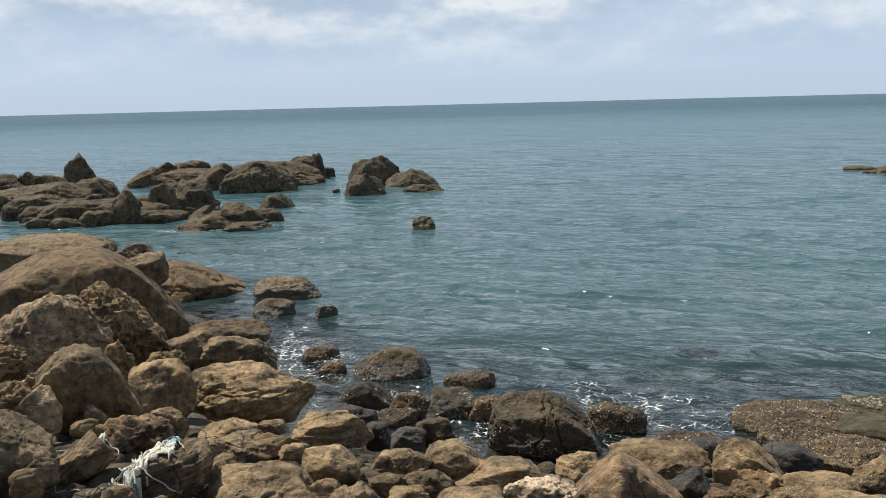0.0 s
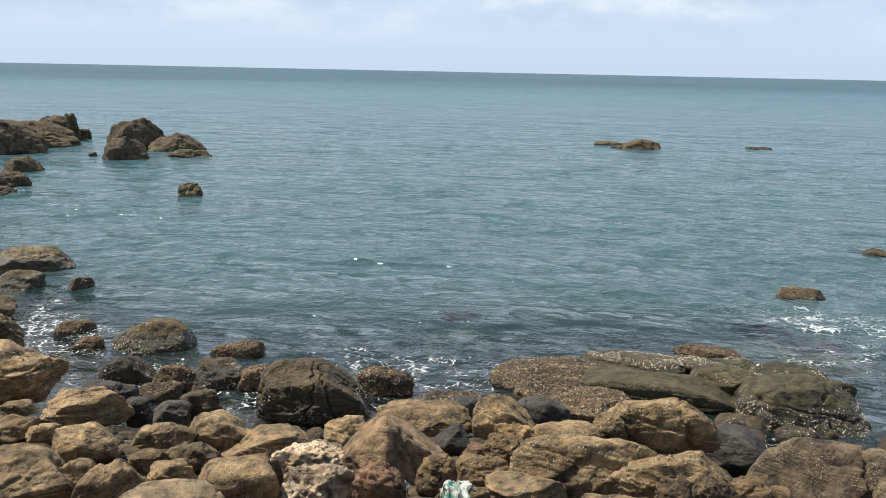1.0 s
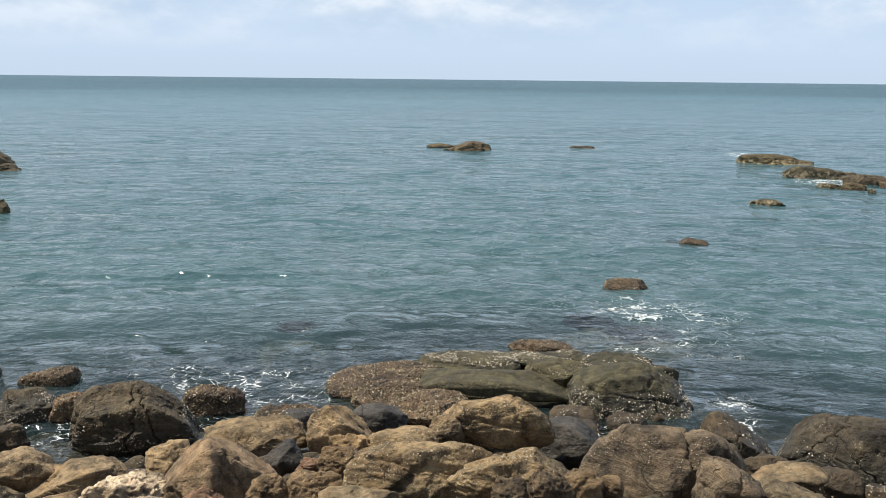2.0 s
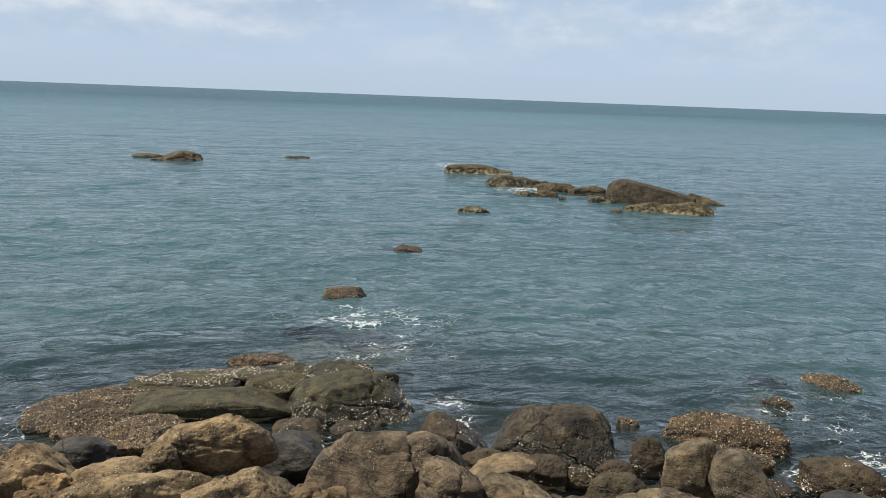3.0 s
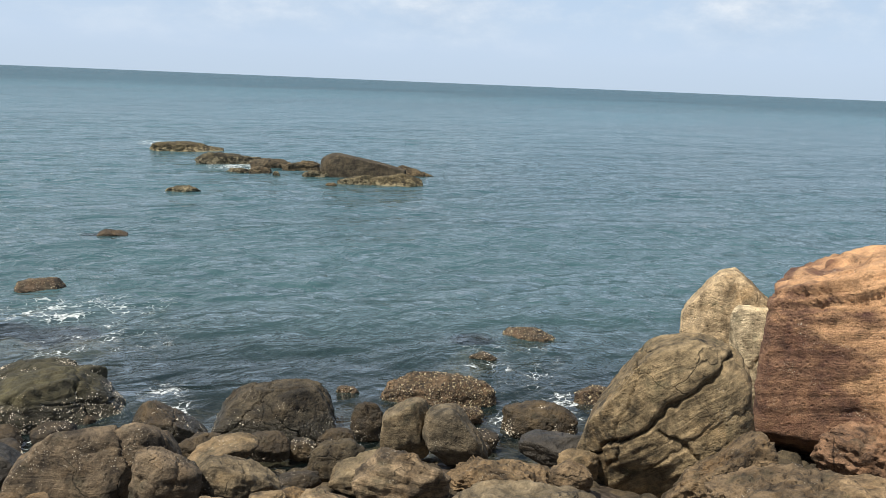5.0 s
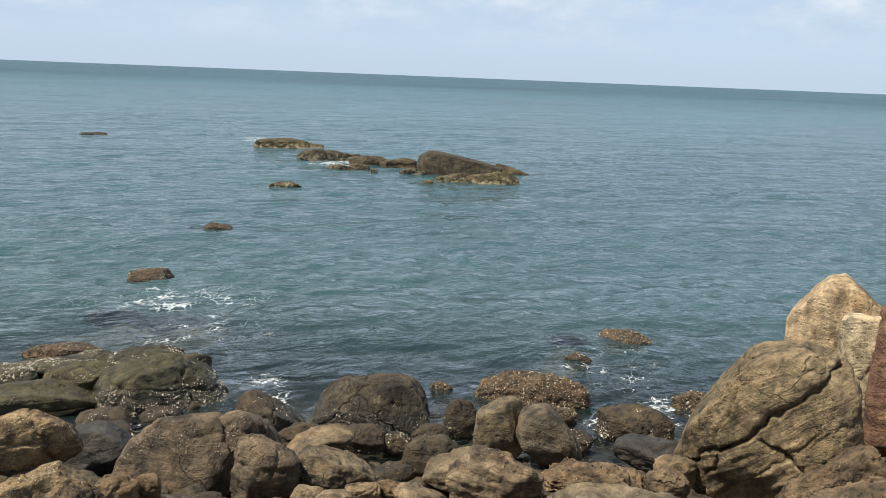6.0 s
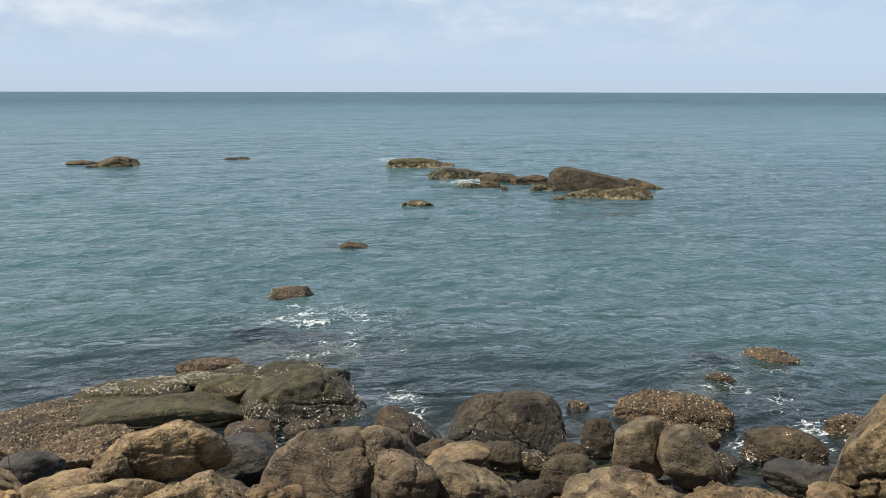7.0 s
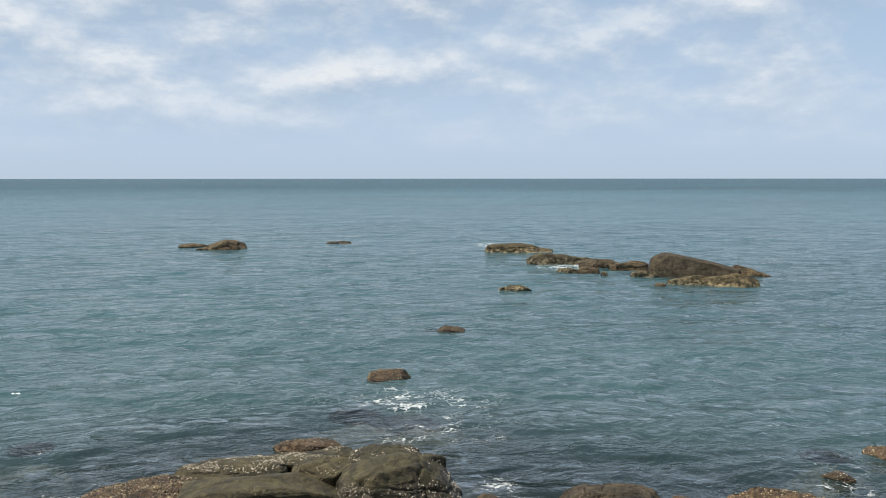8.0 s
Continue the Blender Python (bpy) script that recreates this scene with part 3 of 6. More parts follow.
boulder("rounded tan boulder with a brow-like ledge", "tan", (-4.21, 10.91, 1.25), (0.456, 0.286, 0.510), 21.1, 24, square=4.0, facets=3, cracks=[(75, -0.35), (20, -0.3)], cuts=[(10, 0.97, 0), (22, 0.94, 0), (34, 0.97, 0), (46, 1.05, 0), (58, 1.08, 0), (70, 1.07, 0), (82, 1.01, 0), (106, 0.98, 0), (118, 1.08, 0), (130, 1.14, 0), (142, 1.15, 0), (154, 1.11, 0), (166, 1.04, 0)], level=5)
boulder("small rough pitted brown rock among the shore boulders", "rough", (-4.97, 13.41, 1.01), (0.338, 0.211, 0.223), 20.3, 25, level=5)
boulder("small tan sandstone boulder worn smooth among the shore boulders", "tan", (-3.72, 9.60, 1.33), (0.246, 0.153, 0.262), 21.2, 26, level=5, cuts=[(60, 0.8)])
boulder("large block of tan layered sandstone", "tan", (-3.26, 11.83, 0.95), (0.923, 0.585, 0.409), 15.4, 27, level=6, square=4.0, strata=0.025, cuts=[(10, 0.99, 0), (22, 1.05, 0), (34, 1.07, 0), (46, 1.04, 0), (58, 0.96, 0), (70, 0.84, 0), (82, 0.9, 0), (142, 1.14, 0)], cracks=[(85, 0.35)])
boulder("mid-sized dull brown boulder with rounded edges among the shore boulders", "brown", (-5.04, 14.94, 0.70), (0.473, 0.295, 0.404), 18.6, 28, level=5)
boulder("mid-sized dull brown boulder with rounded edges among the shore boulders", "brown", (-4.23, 14.91, 0.64), (0.701, 0.441, 0.386), 15.8, 29, cuts=[(10, 0.8, 0), (22, 0.67, 0), (34, 0.67, 0), (46, 0.7, 0), (58, 0.69, 0), (70, 0.84, 0), (82, 0.95, 0), (106, 1.04, 0), (118, 1.05, 0), (130, 1.07, 0), (142, 1.04, 0), (154, 0.96, 0), (166, 0.94, 0)], square=4.0)
boulder("large rust-stained brown rock among the shore boulders", "rust", (-5.17, 18.01, 0.21), (0.897, 0.560, 0.276), 16.0, 30, shells=60)
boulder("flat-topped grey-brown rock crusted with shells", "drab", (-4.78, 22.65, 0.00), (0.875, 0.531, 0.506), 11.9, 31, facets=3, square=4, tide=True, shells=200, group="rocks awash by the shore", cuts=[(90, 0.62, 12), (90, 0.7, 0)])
boulder("mid-sized ochre-brown stained rock awash in shallow water", "ochre", (-4.71, 20.56, 0.00), (0.532, 0.325, 0.439), 12.9, 32, shells=120, tide=True, group="rocks awash by the shore")
boulder("small ochre-brown rock awash in shallow water", "ochre", (-3.43, 20.42, 0.00), (0.300, 0.184, 0.288), 9.5, 33, level=5, shells=60, tide=True, group="rocks awash by the shore")
boulder("mid-sized low rock crusted with oysters and barnacles awash in shallow water", "oyster", (-3.02, 16.86, 0.00), (0.386, 0.236, 0.247), 10.2, 34, level=5, shells=160, group="rocks awash by the shore")
boulder("small low rock crusted with oysters and barnacles awash in shallow water", "oyster", (-2.68, 15.93, 0.00), (0.288, 0.177, 0.204), 9.6, 35, level=5, shells=60, group="rocks awash by the shore")
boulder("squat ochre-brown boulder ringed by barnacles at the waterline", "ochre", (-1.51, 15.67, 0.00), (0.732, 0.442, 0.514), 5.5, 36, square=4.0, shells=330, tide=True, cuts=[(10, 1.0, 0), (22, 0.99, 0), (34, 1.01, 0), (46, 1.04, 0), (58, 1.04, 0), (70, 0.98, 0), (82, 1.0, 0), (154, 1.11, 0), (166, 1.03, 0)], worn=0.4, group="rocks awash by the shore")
boulder("mid-sized dark wet rock at the waterline", "dark", (-1.82, 14.03, 0.00), (0.458, 0.279, 0.429), 7.4, 37, square=3, shells=90, cuts=[(50, 0.75)], level=5, group="rocks awash by the shore")
boulder("low reef rock crusted with orange-brown oysters", "oyster", (-0.04, 15.06, 0.00), (0.517, 0.314, 0.221), 0.1, 38, shells=420, level=5, group="rocks awash by the shore")
boulder("blocky dark wet boulder at the waterline", "slate", (-0.38, 13.51, 0.07), (0.478, 0.299, 0.349), 1.6, 39, square=4.0, facets=5, shells=260, tide=True, cuts=[(10, 0.89, 0), (22, 0.84, 0), (34, 0.82, 0), (46, 0.91, 0), (58, 0.95, 0), (70, 0.95, 0), (82, 0.91, 0), (142, 1.14, 0), (154, 1.09, 0)], level=5)
boulder("small dark wet rock at the waterline", "dark", (-0.64, 12.15, 0.21), (0.300, 0.187, 0.214), 3.0, 40, level=5, shells=30)
boulder("mid-sized low rock crusted with oysters and barnacles awash in shallow water", "oyster", (-1.27, 13.17, 0.00), (0.372, 0.227, 0.214), 5.5, 41, level=5, shells=280, group="rocks awash by the shore")
boulder("mid-sized low rock crusted with oysters and barnacles awash in shallow water", "oyster", (-1.05, 13.50, 0.00), (0.356, 0.218, 0.378), 4.5, 42, level=5, shells=220, group="rocks awash by the shore")
boulder("mid-sized low rock crusted with oysters and barnacles awash in shallow water", "oyster", (0.24, 13.27, 0.00), (0.350, 0.214, 0.371), -1.0, 43, level=5, shells=200, group="rocks awash by the shore")
boulder("small smooth dark grey wet rock among the shore boulders", "grey", (-1.01, 11.86, 0.20), (0.278, 0.173, 0.207), 4.9, 44, level=5)
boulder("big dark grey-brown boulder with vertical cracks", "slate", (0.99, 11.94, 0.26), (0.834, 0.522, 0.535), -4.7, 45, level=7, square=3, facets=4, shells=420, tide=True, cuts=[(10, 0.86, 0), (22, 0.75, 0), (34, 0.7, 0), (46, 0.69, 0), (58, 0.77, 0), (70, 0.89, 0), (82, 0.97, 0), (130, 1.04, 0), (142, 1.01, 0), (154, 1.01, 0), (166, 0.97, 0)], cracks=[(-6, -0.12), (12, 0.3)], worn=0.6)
boulder("low rock covered in oyster shells", "oyster", (2.20, 12.85, 0.00), (0.480, 0.292, 0.355), -9.7, 46, shells=520, level=5, group="rocks awash by the shore")
boulder("long tan boulder with a layered crest", "tan", (-2.06, 11.18, 0.64), (0.618, 0.389, 0.272), 10.5, 47, square=4.0, strata=0.02, cuts=[(10, 0.92, 0), (22, 1.02, 0), (34, 1.07, 0), (46, 1.08, 0), (58, 1.03, 0), (70, 1.02, 0), (94, 0.98, 0), (106, 0.9, 0), (118, 0.82, 0), (130, 0.81, 0), (142, 0.76, 0), (154, 0.72, 0), (166, 0.86, 0)], cracks=[(80, 0.1)])
boulder("mid-sized smooth dark grey wet rock among the shore boulders", "grey", (-1.91, 12.29, 0.41), (0.425, 0.264, 0.215), 8.8, 48, level=5)
boulder("small smooth dark grey wet rock among the shore boulders", "grey", (-1.42, 11.52, 0.41), (0.192, 0.120, 0.229), 7.0, 49, level=5, shells=60)
boulder("mid-sized tan sandstone boulder worn smooth among the shore boulders", "tan", (-3.20, 10.27, 1.02), (0.370, 0.231, 0.140), 17.3, 50, strata=0.02, lean=-8, cuts=[(120, 0.7)], level=5)
boulder("small dull brown boulder with rounded edges among the shore boulders", "brown", (-2.75, 10.74, 0.86), (0.217, 0.135, 0.112), 14.4, 51, level=5)
boulder("smooth tan boulder shaped like a loaf", "tan", (-2.67, 9.45, 1.10), (0.441, 0.275, 0.195), 15.8, 52, square=3, lean=-3, level=5)
boulder("small tan sandstone boulder worn smooth among the shore boulders", "tan", (-3.14, 9.15, 1.19), (0.207, 0.129, 0.177), 18.9, 53, level=5)
boulder("small tan sandstone boulder worn smooth among the shore boulders", "tan", (-2.85, 8.60, 1.26), (0.198, 0.123, 0.130), 18.3, 54, level=5, lean=-20, cuts=[(110, 0.7)])
boulder("large blocky tan boulder with a pitted top", "tan", (-2.15, 7.62, 1.29), (0.582, 0.368, 0.352), 15.8, 55, level=6, square=4, facets=5, cuts=[(75, 0.7, 35), (10, 0.79, 0), (22, 0.71, 0), (34, 0.79, 0), (46, 0.85, 0), (58, 0.86, 0), (70, 0.84, 0), (82, 0.92, 0), (118, 1.12, 0), (142, 1.14, 0), (154, 1.08, 0), (166, 1.01, 0)], cracks=[(75, 0.2)], worn=0.6)
boulder("small rough pitted brown rock among the shore boulders", "rough", (-2.26, 8.54, 1.21), (0.320, 0.199, 0.118), 14.8, 56, level=5)
boulder("small tan sandstone boulder worn smooth among the shore boulders", "tan", (-2.17, 9.33, 1.08), (0.196, 0.122, 0.151), 13.1, 57, level=5)
boulder("faceted tan boulder with a flat front", "tan", (-1.70, 8.81, 1.12), (0.318, 0.199, 0.233), 10.9, 58, square=3.5, facets=8, cuts=[(90, 0.8), (40, 0.8)], worn=0.5, level=5)
boulder("small tan sandstone boulder worn smooth among the shore boulders", "tan", (-1.61, 7.75, 1.26), (0.209, 0.130, 0.219), 11.7, 59, level=5)
boulder("striated sandstone boulder with curved layers", "strata", (-1.27, 7.29, 1.33), (0.319, 0.199, 0.283), 9.9, 60, lean=-25, level=5)
boulder("cracked tan boulder worn round by waves", "tan", (-0.96, 9.32, 0.94), (0.361, 0.225, 0.174), 5.9, 61, square=3, cracks=[(0, -0.3), (5, 0.5)], level=5)
boulder("mid-sized tan sandstone boulder worn smooth among the shore boulders", "tan", (-0.36, 9.52, 0.84), (0.389, 0.244, 0.280), 2.1, 62, facets=5, cuts=[(10, 0.96, 0), (22, 0.87, 0), (34, 0.75, 0), (46, 0.78, 0), (58, 0.89, 0), (70, 0.97, 0), (82, 1.0, 0), (106, 0.94, 0), (118, 0.9, 0), (130, 0.9, 0), (142, 0.87, 0), (154, 0.86, 0), (166, 0.93, 0)], square=4.0, level=5)
boulder("small dull brown boulder with rounded edges among the shore boulders", "brown", (-1.04, 8.45, 1.10), (0.197, 0.122, 0.108), 7.0, 63, level=5)
boulder("small dull brown boulder with rounded edges among the shore boulders", "brown", (-0.62, 8.50, 1.07), (0.262, 0.163, 0.140), 4.2, 64, level=5)
boulder("wedge-shaped tan boulder with a smooth back", "tan", (0.14, 9.21, 0.82), (0.542, 0.316, 0.149), -0.9, 65, square=4.0, cuts=[(10, 0.91, 0), (22, 0.96, 0), (34, 1.01, 0), (46, 1.02, 0), (58, 0.98, 0), (70, 0.99, 0), (82, 1.01, 0), (94, 0.99, 0), (106, 0.92, 0), (118, 0.81, 0), (130, 0.67, 0), (142, 0.5, 0), (154, 0.43, 0), (166, 0.64, 0)], worn=0.5)
boulder("stout tan boulder with a rounded flat top", "tan", (-0.17, 7.46, 1.18), (0.420, 0.264, 0.288), 1.3, 66, level=5, square=4.0, facets=5, cuts=[(10, 0.85, 0), (22, 0.94, 0), (34, 1.01, 0), (46, 1.04, 0), (58, 1.09, 0), (130, 1.14, 0), (142, 1.1, 0), (154, 1.0, 0), (166, 0.94, 0)], worn=0.6)
boulder("small tan sandstone boulder worn smooth among the shore boulders", "tan", (-0.76, 7.84, 1.18), (0.238, 0.148, 0.156), 5.5, 67, level=5)
boulder("pale sunlit sandstone boulder with fine curved bands", "palet", (-0.75, 6.68, 1.42), (0.517, 0.324, 0.258), 6.4, 68, level=5, square=2.2, facets=3)
boulder("whitish honeycombed rock with deep pits", "white", (0.55, 8.35, 1.00), (0.483, 0.302, 0.206), -3.8, 69, level=5, square=2.8, cuts=[(60, 0.85)])
boulder("pale pinkish pitted rock with sharp ledges", "white", (0.57, 7.28, 1.18), (0.391, 0.244, 0.258), -4.5, 70, level=5, square=3)
boulder("small dark wet rock at the waterline", "dark", (0.17, 7.58, 1.11), (0.090, 0.056, 0.285), -1.3, 71, level=5)
boulder("flat layered tan rock between boulders", "tan", (1.18, 9.75, 0.61), (0.289, 0.181, 0.220), -6.9, 72, square=3.5, strata=0.04, level=5)
boulder("big grey-brown rock with a pointed gable-like crest", "tri", (1.39, 8.11, 0.87), (0.720, 0.458, 0.574), -9.7, 73, level=6, square=4.0, facets=3, cuts=[(150, 0.58, 48), (25, 0.46, 42), (10, 0.92, 0), (22, 0.83, 0), (34, 0.78, 0), (46, 0.7, 0), (58, 0.8, 0), (70, 0.91, 0), (82, 0.98, 0), (106, 0.99, 0), (118, 0.93, 0), (130, 0.82, 0), (142, 0.72, 0), (154, 0.73, 0), (166, 0.88, 0)], worn=0.3)
boulder("small reddish rough rock among the shore boulders", "redrough", (1.08, 6.98, 1.27), (0.256, 0.160, 0.275), -8.8, 74, level=5, square=3, cuts=[(60, 0.7)])
boulder("small pitted tan boulder among the shore boulders", "roughtan", (1.75, 7.51, 1.10), (0.243, 0.151, 0.209), -13.1, 75, level=5)
boulder("small pitted tan boulder among the shore boulders", "roughtan", (2.18, 7.40, 1.11), (0.311, 0.194, 0.224), -16.4, 76, lean=10, level=5)
boulder("small pitted tan boulder among the shore boulders", "roughtan", (1.80, 6.72, 1.26), (0.246, 0.153, 0.121), -15.0, 77, level=5)
boulder("pale flat-topped slab of sandstone", "palet", (2.42, 6.80, 1.22), (0.396, 0.231, 0.139), -19.6, 78, square=3, cuts=[(120, 0.7)], level=5)
boulder("dark brown rounded boulder", "brown", (2.25, 10.32, 0.43), (0.702, 0.444, 0.252), -12.3, 79, square=4.0, cuts=[(10, 0.88, 0), (22, 0.89, 0), (34, 0.86, 0), (46, 0.88, 0), (58, 0.9, 0), (70, 0.88, 0), (82, 0.97, 0), (106, 1.01, 0), (118, 1.07, 0), (130, 1.1, 0), (142, 1.09, 0), (154, 1.03, 0), (166, 0.96, 0)])
boulder("small smooth dark grey wet rock among the shore boulders", "grey", (2.28, 8.89, 0.77), (0.234, 0.145, 0.240), -14.4, 80, level=5, square=3.2, cuts=[(125, 0.65), (40, 0.75)])
boulder("tan wedge boulder leaning seaward", "tan", (3.29, 9.87, 0.61), (0.465, 0.292, 0.351), -18.5, 81, square=4.0, cuts=[(10, 0.83, 0), (22, 0.58, 0), (34, 0.39, 0), (46, 0.35, 0), (58, 0.55, 0), (70, 0.72, 0), (82, 0.88, 0), (166, 1.01, 0)], cracks=[(55, 0.28)], worn=0.5, level=5)
boulder("smooth dark grey wet boulder", "grey", (4.00, 10.50, 0.33), (0.405, 0.252, 0.255), -20.8, 82, cuts=[(55, 0.85)], level=5)
boulder("small rough pitted brown rock among the shore boulders", "rough", (3.03, 8.75, 0.84), (0.302, 0.188, 0.183), -19.1, 83, level=5)
boulder("small pitted tan boulder among the shore boulders", "roughtan", (2.64, 8.12, 0.97), (0.244, 0.152, 0.232), -18.0, 84, level=5)
boulder("mid-sized brown boulder flecked with tiny shells among the shore boulders", "spec", (3.57, 8.59, 0.85), (0.437, 0.273, 0.193), -22.6, 85, square=3, level=5)
boulder("small reddish rough rock among the shore boulders", "redrough", (2.46, 8.44, 0.86), (0.206, 0.128, 0.116), -16.2, 86, level=5)
boulder("long rounded boulder flecked with pale shells", "spec", (3.07, 6.95, 1.19), (0.720, 0.263, 0.409), -23.9, 87, level=6, square=4.0, facets=4, strata=0.015, cuts=[(94, 0.96, 0), (106, 0.95, 0), (118, 1.05, 0), (130, 1.11, 0), (142, 1.12, 0), (154, 1.08, 0), (166, 1.04, 0)])
boulder("knobbly brown boulder dotted with tiny shells", "spec", (4.80, 8.63, 0.92), (0.700, 0.320, 0.370), -29.1, 88, level=6, square=4.0, facets=6, cuts=[(10, 0.89, 0), (22, 0.87, 0), (34, 0.88, 0), (46, 0.91, 0), (58, 0.94, 0), (70, 1.0, 0), (94, 0.99, 0), (106, 0.95, 0), (118, 0.92, 0), (130, 0.89, 0), (142, 0.88, 0), (154, 0.84, 0), (166, 0.92, 0)], cracks=[(70, 0.25), (10, 0.45)], worn=0.6, joint=0.6)
boulder("small brown boulder flecked with tiny shells among the shore boulders", "spec", (4.17, 8.70, 0.86), (0.222, 0.138, 0.216), -25.6, 89, level=5)
boulder("small tan sandstone boulder worn smooth among the shore boulders", "tan", (-3.51, 7.07, 1.65), (0.115, 0.071, 0.109), 26.4, 90, level=5)
boulder("small dull brown boulder with rounded edges among the shore boulders", "brown", (-3.27, 6.98, 1.64), (0.164, 0.102, 0.184), 25.1, 91, level=5)
boulder("small tan sandstone boulder worn smooth among the shore boulders", "tan", (-3.17, 6.33, 1.77), (0.177, 0.110, 0.150), 26.6, 92, level=5)
boulder("small tan sandstone boulder worn smooth among the shore boulders", "tan", (-2.84, 6.72, 1.64), (0.142, 0.088, 0.188), 22.9, 93, level=5)
boulder("small pale sunlit sandstone boulder among the shore boulders", "palet", (-2.56, 6.64, 1.60), (0.308, 0.192, 0.202), 21.1, 94, square=2.6, level=5)
boulder("small tan sandstone boulder worn smooth among the shore boulders", "tan", (-2.86, 6.24, 1.76), (0.188, 0.117, 0.123), 24.6, 95, level=5)
boulder("small orange-tan boulder among the shore boulders", "orange", (-2.41, 6.93, 1.47), (0.157, 0.098, 0.140), 19.2, 96, level=5)
boulder("rounded finger-like boulder flecked with shells", "spec", (3.70, 6.46, 1.25), (0.655, 0.266, 0.377), -29.8, 97, level=6, square=4.0, strata=0.015, cuts=[(10, 1.01, 0), (22, 0.98, 0), (34, 0.93, 0), (46, 0.93, 0), (58, 0.95, 0), (70, 1.01, 0), (106, 1.02, 0), (118, 0.99, 0), (130, 0.91, 0), (142, 0.89, 0), (154, 0.85, 0), (166, 0.92, 0)], cracks=[(10, 0.2)])
boulder("smooth dark grey rock sloping to the water", "grey", (5.88, 8.57, 0.42), (0.461, 0.289, 0.340), -34.4, 98, square=4.0, cuts=[(10, 0.78, 0), (22, 0.5, 0), (34, 0.45, 0), (46, 0.54, 0), (58, 0.67, 0), (70, 0.77, 0), (82, 0.86, 0)], shells=220, level=5)
boulder("small pitted tan boulder among the shore boulders", "roughtan", (3.51, 6.07, 1.36), (0.212, 0.132, 0.222), -30.1, 99, level=5)
boulder("small pitted tan boulder among the shore boulders", "roughtan", (3.91, 6.09, 1.33), (0.250, 0.156, 0.254), -32.7, 100, level=5)
boulder("small pitted tan boulder among the shore boulders", "roughtan", (4.29, 6.11, 1.27), (0.191, 0.119, 0.248), -35.1, 101, level=5)
boulder("small pitted tan boulder among the shore boulders", "roughtan", (4.58, 6.09, 1.27), (0.157, 0.097, 0.115), -37.0, 102, level=5)
boulder("small tan sandstone boulder worn smooth among the shore boulders", "tan", (3.00, 6.08, 1.36), (0.322, 0.189, 0.117), -26.2, 103, level=5)
boulder("large dull brown boulder with a blunt peak", "spec2", (5.70, 6.74, 0.89), (0.888, 0.408, 0.520), -40.2, 104, level=6, square=4.0, facets=5, cuts=[(155, 0.46, 40), (85, 0.62, 45), (8, 0.58, 35), (10, 0.88, 0), (22, 0.85, 0), (34, 0.9, 0), (46, 0.95, 0), (58, 0.99, 0), (70, 0.98, 0), (82, 0.96, 0), (106, 1.01, 0), (118, 0.97, 0), (130, 0.9, 0), (142, 0.85, 0), (154, 0.75, 0), (166, 0.77, 0)], cracks=[(8, 0.45, 1.3)], worn=0.4)
boulder("long smooth olive-green rock shaped like a whale back", "olive", (6.40, 11.64, 0.15), (1.329, 0.514, 0.247), -28.8, 105, level=6, square=4.0, facets=2, cuts=[(10, 0.78, 0), (22, 0.67, 0), (34, 0.68, 0), (46, 0.76, 0), (58, 0.81, 0), (70, 0.83, 0), (82, 0.95, 0), (106, 1.05, 0), (118, 1.03, 0), (130, 0.98, 0), (142, 0.99, 0), (154, 0.95, 0), (166, 0.93, 0)], worn=0.5)
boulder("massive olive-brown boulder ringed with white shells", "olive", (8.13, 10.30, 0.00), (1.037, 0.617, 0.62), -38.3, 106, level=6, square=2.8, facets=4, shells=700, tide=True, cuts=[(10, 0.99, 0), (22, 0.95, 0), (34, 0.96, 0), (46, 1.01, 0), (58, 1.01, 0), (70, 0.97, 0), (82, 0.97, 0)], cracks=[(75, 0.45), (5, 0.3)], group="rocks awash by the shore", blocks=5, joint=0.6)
boulder("low dark rock ridge crusted with white oysters", "olive", (6.63, 13.02, 0.01), (0.915, 0.461, 0.191), -27.0, 107, level=6, square=3, facets=6, shells=600, crusted=True, lean=-2)
boulder("large olive-brown algae-stained rock among the shore boulders", "olive", (8.01, 12.57, 0.01), (0.881, 0.443, 0.204), -32.5, 108, level=6, square=3, facets=6, shells=380, crusted=True, lean=3)
boulder("mid-sized olive-brown algae-stained rock among the shore boulders", "olive", (9.00, 11.82, 0.02), (0.724, 0.364, 0.242), -37.3, 109, level=6, square=3, facets=6, shells=300, lean=4)
boulder("mid-sized olive-brown algae-stained rock among the shore boulders", "olive", (7.52, 11.53, 0.18), (0.578, 0.361, 0.255), -33.1, 110, shells=120)
boulder("small olive-brown algae-stained rock among the shore boulders", "olive", (9.12, 10.96, 0.12), (0.349, 0.217, 0.228), -39.8, 111, shells=60, level=5)
boulder("low rocky shelf covered with brown and orange oysters", "oyster", (4.95, 12.68, 0.08), (0.98, 0.72, 0.20), -21.3, 112, level=6, square=2.4, shells=2000, crusted=True, lean=-4)
boulder("mid-sized low rock crusted with oysters and barnacles among the shore boulders", "oyster", (4.81, 12.04, 0.08), (0.66, 0.52, 0.22), -21.8, 113, level=6, shells=1500, crusted=True)
boulder("mid-sized low rock crusted with oysters and barnacles among the shore boulders", "oyster", (5.01, 11.24, 0.10), (0.70, 0.58, 0.20), -24.0, 114, level=6, shells=1800, crusted=True)
boulder("mid-sized low rock crusted with oysters and barnacles awash in shallow water", "oyster", (8.34, 13.37, 0.00), (0.625, 0.256, 0.156), -31.9, 115, level=6, shells=220, group="rocks awash by the shore")
